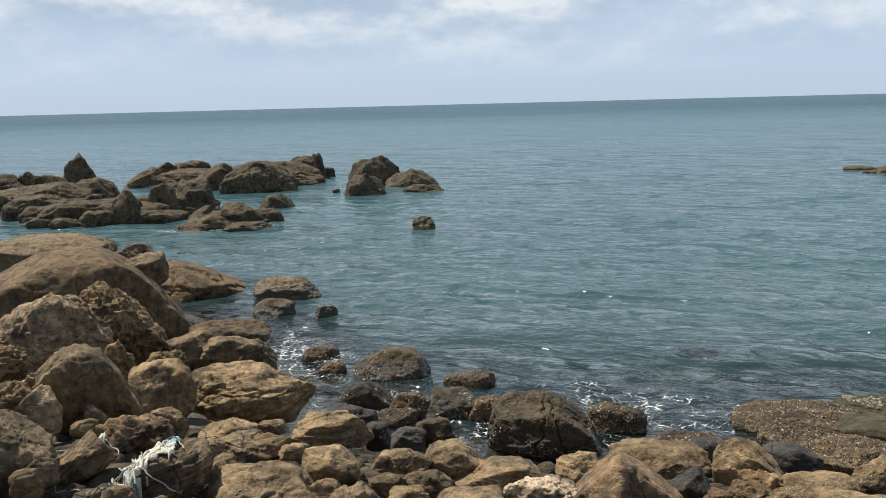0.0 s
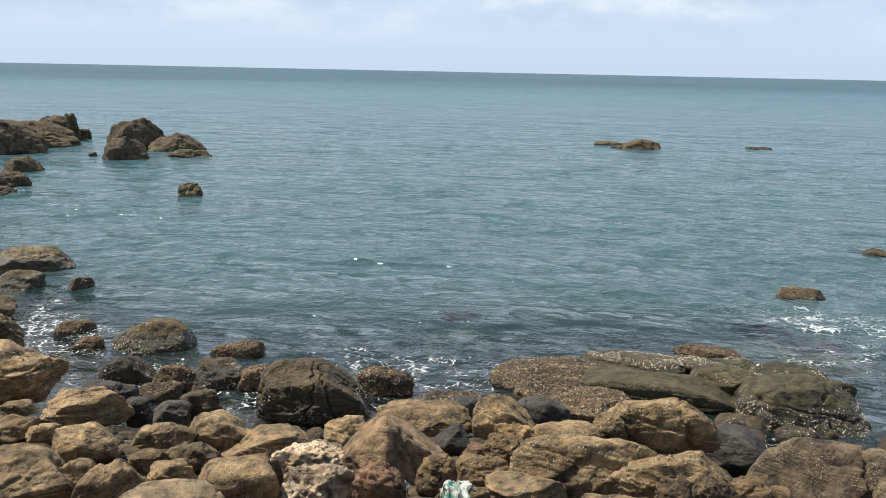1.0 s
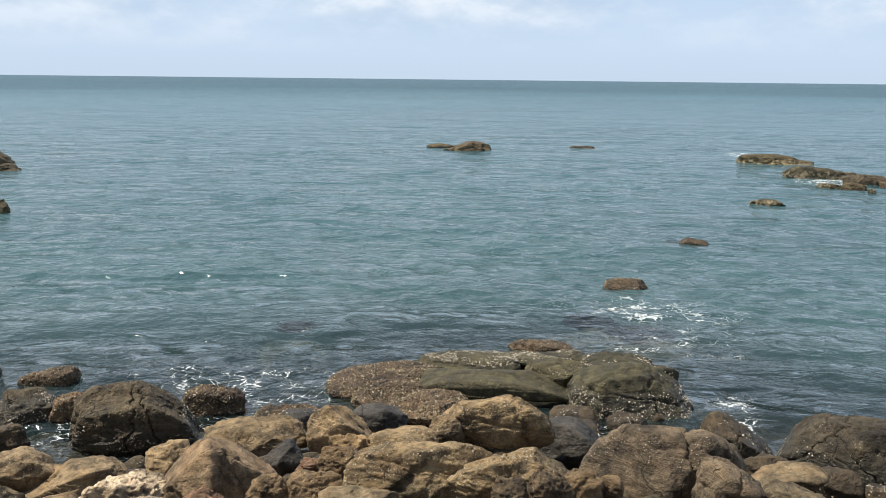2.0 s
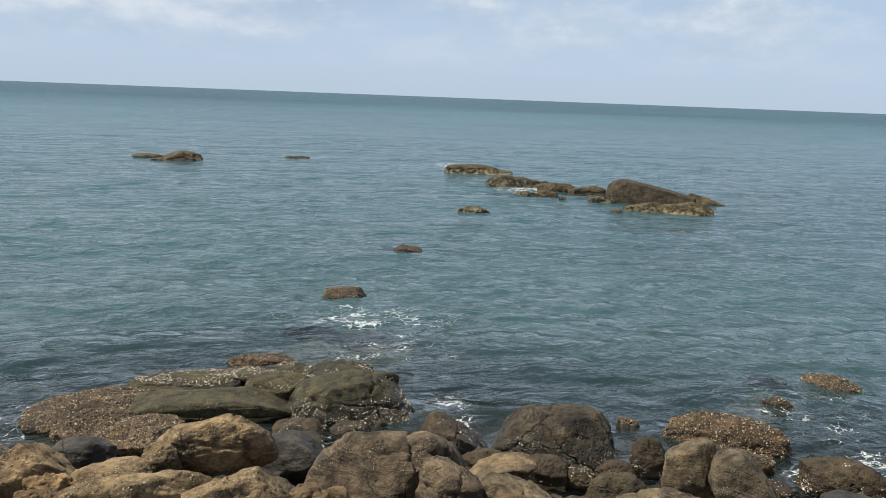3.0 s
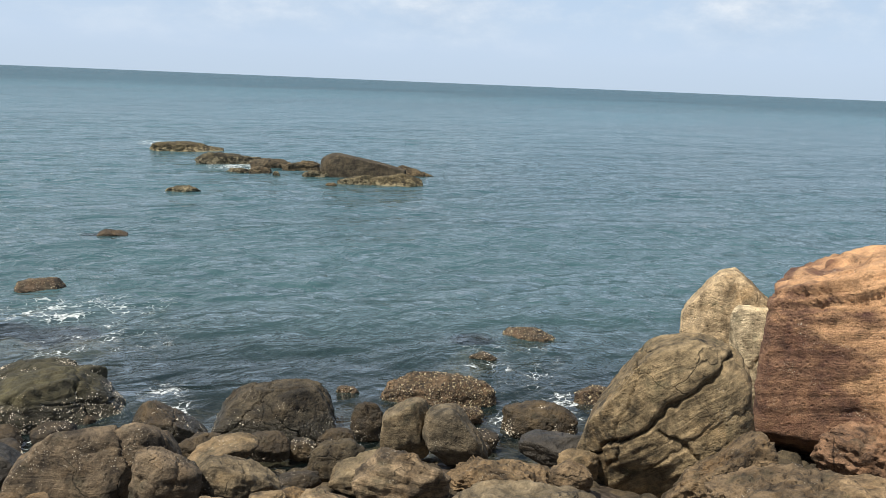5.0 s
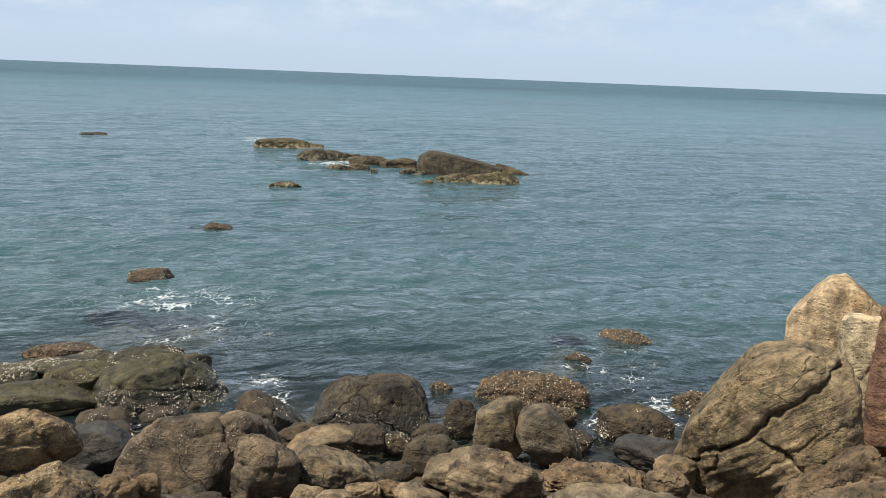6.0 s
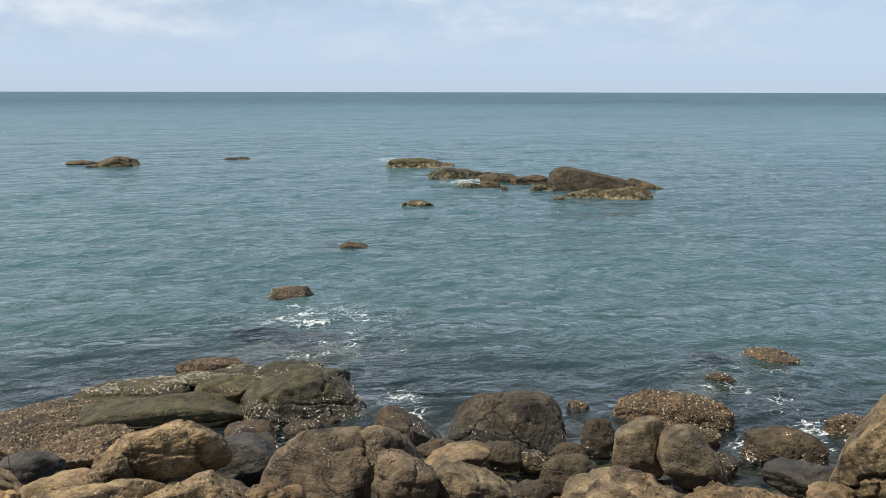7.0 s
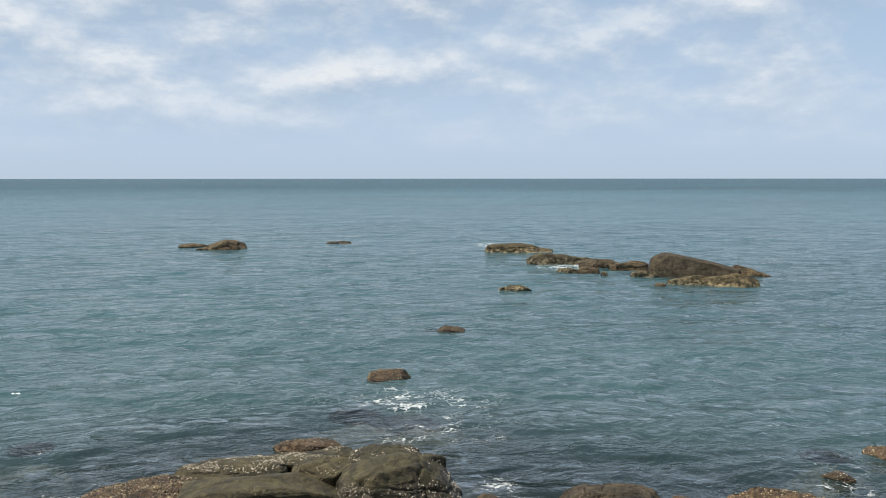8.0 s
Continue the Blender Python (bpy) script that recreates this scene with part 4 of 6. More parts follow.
boulder("small dark wet rock at the waterline", "dark", (8.13, 9.70, 0.00), (0.100, 0.062, 0.103), -40.0, 116, level=5, group="rocks awash by the shore")
boulder("small dark rock tufted with weed and shells", "oyster", (12.84, 16.80, 0.00), (0.553, 0.338, 0.225), -37.4, 117, shells=260, group="rocks awash by the shore")
boulder("mid-sized dark wet rock at the waterline", "dark", (18.30, 20.68, 0.00), (0.46, 0.30, 0.19), -41.5, 118, level=5, cuts=[(60, 0.6)], group="rocks awash by the shore")
boulder("mid-sized low rock crusted with oysters and barnacles awash in shallow water", "oyster", (3.05, 11.71, 0.00), (0.726, 0.318, 0.258), -14.6, 119, shells=400, group="rocks awash by the shore")
boulder("small smooth dark grey wet rock among the shore boulders", "grey", (3.19, 11.62, 0.08), (0.323, 0.201, 0.161), -15.3, 120, level=5, shells=60)
boulder("dark wedge of rock above the swash", "dark", (8.29, 8.31, 0.14), (0.561, 0.353, 0.389), -44.9, 121, level=6, square=4.0, shells=120, tide=True, cuts=[(10, 0.81, 0), (22, 0.63, 0), (34, 0.48, 0), (46, 0.44, 0), (58, 0.6, 0), (70, 0.78, 0), (82, 0.93, 0), (118, 1.1, 0), (130, 1.07, 0), (142, 0.98, 0), (154, 0.94, 0), (166, 0.88, 0)], cracks=[(-10, 0.05)], worn=0.5)
boulder("split block of brown sandstone", "spec2", (5.91, 5.94, 0.94), (0.339, 0.211, 0.394), -44.8, 122, square=3.4, cuts=[(60, 0.8)], cracks=[(-20, 0.1), (85, 0.35)], level=5)
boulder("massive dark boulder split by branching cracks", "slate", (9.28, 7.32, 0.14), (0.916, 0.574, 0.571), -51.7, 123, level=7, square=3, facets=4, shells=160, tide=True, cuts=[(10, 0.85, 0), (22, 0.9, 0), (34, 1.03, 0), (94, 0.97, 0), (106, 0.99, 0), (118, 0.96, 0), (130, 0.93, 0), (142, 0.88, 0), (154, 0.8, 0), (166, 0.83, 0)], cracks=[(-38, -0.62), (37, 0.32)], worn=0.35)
boulder("mid-sized dull brown boulder with rounded edges among the shore boulders", "brown", (7.60, 6.78, 0.46), (0.467, 0.293, 0.160), -48.3, 124, square=4.0, cuts=[(94, 0.93, 0), (106, 0.7, 0), (118, 0.43, 0), (130, 0.3, 0), (142, 0.25, 0), (154, 0.28, 0), (166, 0.6, 0)], worn=0.5, level=5)
boulder("dull grey-tan rounded boulder with a fine crack", "drab", (6.48, 5.57, 0.85), (0.450, 0.283, 0.260), -49.3, 125, square=4.0, cuts=[(10, 0.87, 0), (22, 0.75, 0), (34, 0.72, 0), (46, 0.67, 0), (58, 0.68, 0), (70, 0.82, 0), (82, 0.94, 0), (106, 1.06, 0), (118, 1.05, 0), (130, 1.0, 0), (142, 0.93, 0), (154, 0.92, 0), (166, 0.87, 0)], cracks=[(10, 0.35)], level=5)
boulder("small pale sunlit sandstone boulder among the shore boulders", "palet", (5.63, 5.13, 1.05), (0.159, 0.099, 0.132), -47.7, 126, level=5)
boulder("small pale sunlit sandstone boulder among the shore boulders", "palet", (5.77, 4.91, 1.04), (0.183, 0.114, 0.113), -49.6, 127, level=5)
boulder("small tan sandstone boulder worn smooth among the shore boulders", "tan", (6.19, 4.92, 0.94), (0.176, 0.109, 0.117), -51.5, 128, level=5)
boulder("small rough pitted brown rock among the shore boulders", "rough", (6.49, 4.82, 0.89), (0.203, 0.126, 0.114), -53.4, 129, level=5, lean=12)
boulder("small tan sandstone boulder worn smooth among the shore boulders", "tan", (6.32, 4.33, 1.00), (0.250, 0.156, 0.140), -55.6, 130, level=5, lean=15)
boulder("small dark wet rock at the waterline", "dark", (7.26, 5.35, 0.59), (0.240, 0.150, 0.120), -53.6, 131, level=5, shells=60)
boulder("dark brown domed boulder", "slate", (7.90, 5.26, 0.55), (0.348, 0.217, 0.334), -56.3, 132, square=2.3, level=5)
boulder("small dark wet rock at the waterline", "dark", (9.77, 6.08, 0.20), (0.224, 0.139, 0.345), -58.1, 133, level=5, shells=60)
boulder("angular block of grey-tan sandstone", "drab", (8.99, 5.01, 0.68), (0.334, 0.209, 0.403), -60.1, 134, level=5, square=4.5, facets=4, cuts=[(20, 0.9, 30), (10, 0.96, 0), (22, 1.09, 0), (34, 1.16, 0), (58, 1.16, 0), (94, 0.96, 0), (106, 0.82, 0), (118, 0.69, 0), (130, 0.71, 0), (142, 0.73, 0), (154, 0.85, 0), (166, 0.92, 0)], worn=0.25, blocks=4)
boulder("grey-tan sandstone boulder with streaked sides", "drab", (9.16, 4.40, 0.67), (0.399, 0.250, 0.380), -63.6, 135, level=5, square=4.0, cuts=[(10, 0.72, 0), (22, 0.48, 0), (34, 0.43, 0), (46, 0.61, 0), (58, 0.76, 0), (70, 0.89, 0), (82, 0.97, 0)], worn=0.25, facets=4, blocks=4)
boulder("small dark wet rock at the waterline", "dark", (9.67, 4.35, 0.31), (0.215, 0.134, 0.157), -65.8, 136, level=5)
boulder("round low rock covered with oyster shells", "oyster", (11.76, 6.02, 0.00), (0.930, 0.378, 0.41), -62.9, 137, level=6, shells=1100, crusted=True, square=2.6, group="rocks awash by the shore")
boulder("mid-sized low rock crusted with oysters and barnacles awash in shallow water", "oyster", (11.13, 5.36, 0.00), (0.387, 0.236, 0.233), -64.3, 138, level=5, shells=300, group="rocks awash by the shore")
boulder("grey-tan boulder with a pointed shoulder", "drab", (7.34, 4.58, 0.83), (0.355, 0.221, 0.295), -58.1, 139, cuts=[(125, 0.6)], level=5)
boulder("layered sandstone boulder with a hollowed side", "strata", (7.13, 3.99, 0.94), (0.488, 0.308, 0.347), -60.8, 140, level=5, square=4.0, lean=10, cuts=[(10, 0.96, 0), (22, 0.97, 0), (34, 1.02, 0), (46, 1.04, 0), (58, 1.0, 0), (70, 1.04, 0), (94, 0.98, 0), (106, 0.88, 0), (118, 0.76, 0), (130, 0.77, 0), (142, 0.75, 0), (154, 0.83, 0), (166, 0.91, 0)])
boulder("broad pitted tan boulder", "roughtan", (8.04, 3.28, 0.86), (0.623, 0.394, 0.210), -67.8, 141, level=6, square=4.0, cuts=[(10, 0.79, 0), (22, 0.7, 0), (34, 0.77, 0), (46, 0.84, 0), (58, 0.89, 0), (70, 0.89, 0), (82, 0.96, 0), (154, 1.09, 0), (166, 0.98, 0)])
boulder("small pitted tan boulder among the shore boulders", "roughtan", (8.38, 2.65, 0.89), (0.226, 0.141, 0.178), -72.5, 142, level=5)
boulder("mid-sized dark wet rock at the waterline", "dark", (11.32, 4.13, 0.16), (0.565, 0.353, 0.313), -70.0, 143, level=6, shells=260, square=2.5, facets=4)
boulder("mid-sized smooth dark grey wet rock among the shore boulders", "grey", (10.06, 3.39, 0.40), (0.510, 0.318, 0.208), -71.4, 144, level=5)
boulder("small dull brown boulder with rounded edges among the shore boulders", "brown", (9.34, 2.88, 0.60), (0.240, 0.149, 0.203), -72.9, 145, level=5)
boulder("broad grey-tan flat boulder in the sun", "drab", (6.65, 2.45, 1.30), (0.738, 0.336, 0.205), -69.8, 146, level=6, square=3, cuts=[(90, 0.8)])
boulder("small low rock crusted with oysters and barnacles awash in shallow water", "oyster", (13.04, 3.86, 0.00), (0.327, 0.200, 0.267), -73.5, 147, level=5, shells=220, group="rocks awash by the shore")
boulder("mid-sized low rock crusted with oysters and barnacles awash in shallow water", "oyster", (15.80, 6.09, 0.00), (0.582, 0.305, 0.178), -68.9, 148, level=6, shells=380, group="rocks awash by the shore")
boulder("small dark wet rock at the waterline", "dark", (14.04, 6.32, 0.00), (0.272, 0.167, 0.108), -65.8, 149, level=5, shells=40, group="rocks awash by the shore")
boulder("small low rock crusted with oysters and barnacles awash in shallow water", "oyster", (11.16, 7.33, 0.00), (0.184, 0.113, 0.117), -56.7, 150, level=5, shells=50, group="rocks awash by the shore")
boulder("huge rounded boulder of striped grey-brown sandstone", "striped", (9.96, 2.07, 1.00), (1.003, 0.631, 1.200), -78.3, 151, level=7, square=3.2, facets=3, dip=-35, worn=0.4, strata=0.01, cuts=[(270, 0.8, 42), (10, 1.0, 0), (94, 0.98, 0), (106, 0.88, 0), (118, 0.85, 0), (130, 0.78, 0), (142, 0.71, 0), (154, 0.77, 0), (166, 0.86, 0)], cracks=[(128, 0.32, 2.2), (61, 0.16, 1.4, -0.5, 0.2), (-11, -0.48, 1.0), (140, 0.70, 0.8, -0.6, 0.1), (128, -0.12, 0.5)])
boulder("pale pointed rock standing behind larger boulders", "pale", (12.60, 1.84, 1.38), (0.687, 0.433, 1.142), -81.5, 152, level=6, square=4.0, facets=3, cuts=[(131, 0.94, 0), (124, 0.925, 0), (104, 0.97, 0), (70, 0.94, 0), (60, 0.928, 0), (180, 1.0, 0)], worn=0.5)
boulder("narrow pale slab of upright rock", "palew", (12.05, 1.42, 1.43), (0.340, 0.137, 0.741), -83.3, 153, level=5, square=6, facets=2, cuts=[(205, 0.6)], worn=0.2)
boulder("towering reddish-brown sandstone block with a flat banded face", "red", (12.37, -0.25, 1.40), (1.550, 1.222, 1.62), -90.2, 154, level=7, square=9, facets=0, dip=-14, strata=0.012, cuts=[(180, 0.97, 0), (146, 1.17, 0), (113, 1.0, 0), (75.5, 0.93, 0), (270, 0.84, 30)], cracks=[(0, -0.16, 0.35, -0.3, 0.9), (96, -0.12, 0.4, -0.6, 0.5)], worn=0.5, ledges=0.50)
boulder("slanting tan boulder wedged between larger rocks", "roughtan", (8.87, 1.25, 1.00), (0.588, 0.372, 0.605), -81.6, 155, level=6, square=4.0, cuts=[(94, 0.94, 0), (106, 0.75, 0), (118, 0.53, 0), (130, 0.29, 0), (142, 0.35, 0), (154, 0.52, 0), (166, 0.74, 0)])
boulder("reddish boulder at the foot of the tall block", "redrough", (9.92, -0.19, 1.19), (0.615, 0.385, 0.387), -91.1, 156, square=3)
boulder("sunlit tan boulder in front of the block", "roughtan", (7.92, 0.58, 1.39), (0.662, 0.415, 0.271), -85.8, 157, square=3, lean=-14, cuts=[(120, 0.75), (60, 0.85)])
boulder("mid-sized orange-tan boulder among the shore boulders", "orange", (8.08, -0.18, 1.47), (0.448, 0.280, 0.246), -91.2, 158, level=5)
# dark wet rocks in the gaps behind the front row
boulder("small dark wet rock dotted with barnacles in the tide zone", "dark", (6.05, 10.45, 0.06), (0.340, 0.255, 0.200), -30.1, 400, level=5, shells=70)
boulder("small dark wet rock dotted with barnacles in the tide zone", "dark", (6.85, 10.00, 0.08), (0.380, 0.285, 0.200), -34.4, 401, level=5, shells=70)
boulder("small dark wet rock dotted with barnacles in the tide zone", "dark", (7.45, 9.55, 0.05), (0.300, 0.225, 0.180), -38.0, 402, level=5, shells=70)
boulder("small dark wet rock dotted with barnacles in the tide zone", "dark", (6.45, 9.45, 0.16), (0.360, 0.270, 0.200), -34.3, 403, level=5, shells=70)
boulder("small dark wet rock dotted with barnacles in the tide zone", "dark", (7.15, 8.95, 0.14), (0.340, 0.255, 0.200), -38.6, 404, level=5, shells=70)
boulder("small dark wet rock dotted with barnacles in the tide zone", "dark", (7.75, 8.95, 0.04), (0.240, 0.180, 0.160), -40.9, 405, level=5, shells=70)
boulder("small dark wet rock dotted with barnacles in the tide zone", "dark", (8.00, 7.45, 0.20), (0.340, 0.255, 0.200), -47.0, 406, level=5, shells=70)
boulder("small dark wet rock dotted with barnacles in the tide zone", "dark", (8.45, 6.75, 0.24), (0.300, 0.225, 0.180), -51.4, 407, level=5, shells=70)
boulder("small dark wet rock dotted with barnacles in the tide zone", "dark", (9.10, 6.15, 0.20), (0.260, 0.195, 0.180), -55.9, 408, level=5, shells=70)
boulder("small dark wet rock dotted with barnacles in the tide zone", "dark", (8.75, 6.45, 0.14), (0.220, 0.165, 0.140), -53.6, 409, level=5, shells=70)
boulder("small dark wet rock dotted with barnacles in the tide zone", "dark", (10.30, 5.40, 0.06), (0.260, 0.195, 0.170), -62.3, 410, level=5, shells=70)
boulder("small dark wet rock dotted with barnacles in the tide zone", "dark", (10.30, 4.60, 0.12), (0.280, 0.210, 0.180), -65.9, 411, level=5, shells=70)
boulder("large dark brown reef rock standing in the sea", "reef", (-26.07, 59.78, 0.00), (1.12, 0.783, 2.321), 23.6, 159, level=5, facets=7, cuts=[(55, 0.66, 0), (112, 0.62, 0), (30, 0.85, 0), (150, 0.8, 0), (84, 0.85, 0)], group="reef rocks in the sea")
boulder("large dark brown reef rock standing in the sea", "reef", (-27.49, 53.05, 0.00), (1.601, 0.977, 1.462), 27.4, 160, level=5, facets=7, group="reef rocks in the sea")
boulder("large dark brown reef rock standing in the sea", "reef", (-26.64, 53.82, 0.00), (0.883, 0.543, 1.520), 26.3, 161, level=5, facets=7, group="reef rocks in the sea")
boulder("large tan sandstone boulder worn smooth standing in the sea", "tan", (-25.94, 54.83, 0.00), (1.189, 0.729, 1.237), 25.3, 162, level=5, facets=7, group="reef rocks in the sea")
boulder("large dark brown reef rock standing in the sea", "reef", (-23.42, 47.73, 0.00), (0.800, 0.492, 0.990), 26.1, 163, level=5, facets=7, group="reef rocks in the sea")
boulder("mid-sized dark brown reef rock standing in the sea", "reef", (-21.31, 41.23, 0.00), (0.669, 0.411, 0.953), 27.3, 164, level=5, facets=7, group="reef rocks in the sea")
boulder("large dark brown reef rock standing in the sea", "reef", (-21.90, 51.30, 0.00), (1.733, 1.054, 1.233), 23.1, 165, level=5, facets=7, square=3, group="reef rocks in the sea")
boulder("large dark brown reef rock standing in the sea", "reef", (-22.49, 50.06, 0.00), (1.382, 0.844, 1.091), 24.2, 166, level=5, facets=7, group="reef rocks in the sea")
boulder("large dark brown reef rock standing in the sea", "reef", (-24.10, 45.92, 0.00), (1.527, 0.930, 0.889), 27.7, 167, level=5, facets=7, square=4.0, cuts=[(46, 0.25, 0), (58, 0.25, 0), (70, 0.25, 0), (82, 0.25, 0), (94, 0.25, 0), (106, 0.25, 0), (118, 0.25, 0), (130, 0.25, 0), (142, 0.25, 0), (154, 0.25, 0), (166, 0.25, 0)], group="reef rocks in the sea")
boulder("large dark brown reef rock standing in the sea", "reef", (-15.01, 39.51, 0.00), (0.957, 0.585, 1.537), 20.8, 168, level=5, facets=7, group="reef rocks in the sea")
boulder("large dark brown reef rock standing in the sea", "reef", (-17.56, 42.41, 0.00), (1.023, 0.626, 1.126), 22.5, 169, level=5, facets=7, group="reef rocks in the sea")
boulder("large dark brown reef rock standing in the sea", "reef", (-17.66, 39.20, 0.00), (0.945, 0.578, 1.108), 24.3, 170, level=5, facets=7, group="reef rocks in the sea")
boulder("large dark brown reef rock standing in the sea", "reef", (-19.88, 40.80, 0.00), (1.100, 0.672, 0.740), 26.0, 171, level=5, facets=7, group="reef rocks in the sea")
boulder("mid-sized dark brown reef rock standing in the sea", "reef", (-13.99, 40.78, 0.00), (0.736, 0.452, 1.648), 18.9, 172, level=5, facets=7, group="reef rocks in the sea")
boulder("large dark brown reef rock standing in the sea", "reef", (-13.37, 43.55, 0.00), (1.285, 0.783, 1.579), 17.1, 173, level=5, facets=7, square=3, group="reef rocks in the sea", cuts=[(90, 0.75, 10)])
boulder("large dark brown reef rock standing in the sea", "reef", (-16.26, 38.54, 0.00), (0.824, 0.505, 0.697), 22.9, 174, level=5, facets=7, group="reef rocks in the sea")
boulder("large dark brown reef rock standing in the sea", "reef", (-17.58, 38.39, 0.00), (0.803, 0.492, 0.453), 24.6, 175, level=5, facets=7, group="reef rocks in the sea")
boulder("large dark brown reef rock standing in the sea", "reef", (-14.33, 39.81, 0.00), (1.736, 1.050, 0.613), 19.8, 176, level=5, facets=7, cuts=[(70, 0.8)], group="reef rocks in the sea")
boulder("large dark brown reef rock standing in the sea", "reef", (-20.53, 58.80, 0.00), (2.056, 1.250, 1.674), 19.2, 177, level=5, facets=7, cuts=[(120, 0.6)], group="reef rocks in the sea")
boulder("large dark brown reef rock standing in the sea", "reef", (-18.55, 60.92, 0.00), (1.520, 0.929, 1.583), 16.9, 178, level=5, facets=7, group="reef rocks in the sea")
boulder("large dark brown reef rock standing in the sea", "reef", (-15.39, 55.06, 0.00), (1.628, 0.992, 1.699), 15.6, 179, level=5, facets=7, cuts=[(120, 0.7)], group="reef rocks in the sea")
boulder("large dark brown reef rock standing in the sea", "reef", (-12.17, 53.30, 0.00), (2.45, 1.406, 1.85), 12.9, 180, level=5, facets=7, cuts=[(115, 0.8), (90, 0.72, 0), (70, 0.8, 0)], group="reef rocks in the sea")
boulder("large dark brown reef rock standing in the sea", "reef", (-12.20, 55.14, 0.00), (1.849, 1.124, 1.513), 12.5, 181, level=5, facets=7, group="reef rocks in the sea")
boulder("large dark brown reef rock standing in the sea", "reef", (-10.93, 60.10, 0.00), (1.339, 0.819, 1.727), 10.3, 182, level=5, facets=7, square=3, group="reef rocks in the sea")
boulder("large dark brown reef rock standing in the sea", "reef", (-9.91, 62.24, 0.00), (0.804, 0.495, 1.777), 9.0, 183, level=5, facets=7, group="reef rocks in the sea")
boulder("mid-sized dark brown reef rock standing in the sea", "reef", (-9.24, 62.86, 0.00), (0.540, 0.333, 0.721), 8.4, 184, level=5, facets=7, group="reef rocks in the sea")
boulder("large dark brown reef rock standing in the sea", "reef", (-11.35, 37.73, 0.00), (0.829, 0.508, 0.914), 16.7, 185, level=5, facets=7, cuts=[(130, 0.6)], group="reef rocks in the sea")
boulder("large dark brown reef rock standing in the sea", "reef", (-9.52, 37.61, 0.00), (1.149, 0.700, 1.047), 14.2, 186, level=5, facets=7, cuts=[(45, 0.7)], group="reef rocks in the sea")
boulder("large dark brown reef rock standing in the sea", "reef", (-9.31, 44.01, 0.00), (0.975, 0.596, 0.751), 11.9, 187, level=5, facets=7, group="reef rocks in the sea")
boulder("large dark brown reef rock standing in the sea", "reef", (-11.01, 36.86, 0.00), (1.215, 0.739, 0.271), 16.6, 188, level=5, facets=7, group="reef rocks in the sea")
boulder("large dark brown reef rock standing in the sea", "reef", (-9.07, 36.46, 0.00), (1.051, 0.641, 0.281), 14.0, 189, level=5, facets=7, group="reef rocks in the sea")
boulder("large dark brown reef rock standing in the sea", "reef", (-8.76, 38.75, 0.00), (0.836, 0.512, 0.605), 12.7, 190, level=5, facets=7, group="reef rocks in the sea")
boulder("large dark brown reef rock standing in the sea", "reef", (-5.24, 56.35, 0.00), (1.743, 1.061, 1.831), 5.3, 191, level=5, facets=7, square=2.5, group="reef rocks in the sea")
boulder("large dark brown reef rock standing in the sea", "reef", (-5.28, 49.81, 0.00), (1.216, 0.743, 1.234), 6.1, 192, level=5, facets=7, cuts=[(45, 0.75)], group="reef rocks in the sea")
boulder("large dark brown reef rock standing in the sea", "reef", (-2.84, 54.98, 0.00), (1.750, 1.064, 1.078), 3.0, 193, level=5, facets=7, cuts=[(50, 0.62), (130, 0.62)], group="reef rocks in the sea")
boulder("large dark brown reef rock standing in the sea", "reef", (-1.97, 50.66, 0.00), (1.298, 0.792, 0.434), 2.2, 194, level=5, facets=7, group="reef rocks in the sea")
boulder("mid-sized dark reef rock with a pale base standing in the sea", "reefpale", (-1.51, 35.25, 0.00), (0.513, 0.315, 0.511), 2.4, 195, level=5, facets=7, square=3, group="reef rocks in the sea")
boulder("small dark brown reef rock standing in the sea", "reef", (-7.17, 51.27, 0.00), (0.238, 0.147, 0.222), 8.0, 196, level=5, facets=7, group="reef rocks in the sea")
boulder("large dark brown reef rock standing in the sea", "reef", (-17.85, 60.32, 0.00), (4.731, 2.803, 1.096), 16.5, 197, level=5, facets=9, group="reef rocks in the sea", blocks=34, joint=1.7)
boulder("large dark brown reef rock standing in the sea", "reef", (-12.47, 57.73, 0.00), (3.769, 2.249, 1.618), 12.2, 198, level=5, facets=9, lean=-3, group="reef rocks in the sea", blocks=34, joint=1.7)
boulder("large dark brown reef rock standing in the sea", "reef", (-16.86, 40.32, 0.00), (3.440, 2.035, 1.053), 22.7, 199, level=5, facets=9, group="reef rocks in the sea", blocks=34, joint=1.7)
boulder("large dark brown reef rock standing in the sea", "reef", (-14.79, 43.26, 0.00), (2.774, 1.658, 1.082), 18.9, 200, level=5, facets=9, group="reef rocks in the sea", blocks=34, joint=1.7)
boulder("large dark brown reef rock standing in the sea", "reef", (-23.17, 47.16, 0.00), (2.922, 1.752, 1.221), 26.2, 201, level=5, facets=9, group="reef rocks in the sea", blocks=34, joint=1.7)
boulder("large dark brown reef rock standing in the sea", "reef", (-10.22, 37.67, 0.00), (1.990, 1.196, 0.563), 15.2, 202, level=5, facets=8, group="reef rocks in the sea", blocks=34, joint=1.7)
boulder("large dark brown reef rock standing in the sea", "reef", (27.67, 55.18, 0.00), (1.75, 1.026, 0.62), -26.6, 203, level=5, cuts=[(130, 0.6, 0), (60, 0.9, 0)], group="reef rocks in the sea")
boulder("large dark brown reef rock standing in the sea", "reef", (27.18, 58.02, 0.00), (1.261, 0.773, 0.257), -25.1, 204, level=5, group="reef rocks in the sea")
boulder("large dark brown reef rock standing in the sea", "reef", (36.71, 54.06, 0.00), (0.986, 0.606, 0.195), -34.2, 205, level=5, group="reef rocks in the sea")
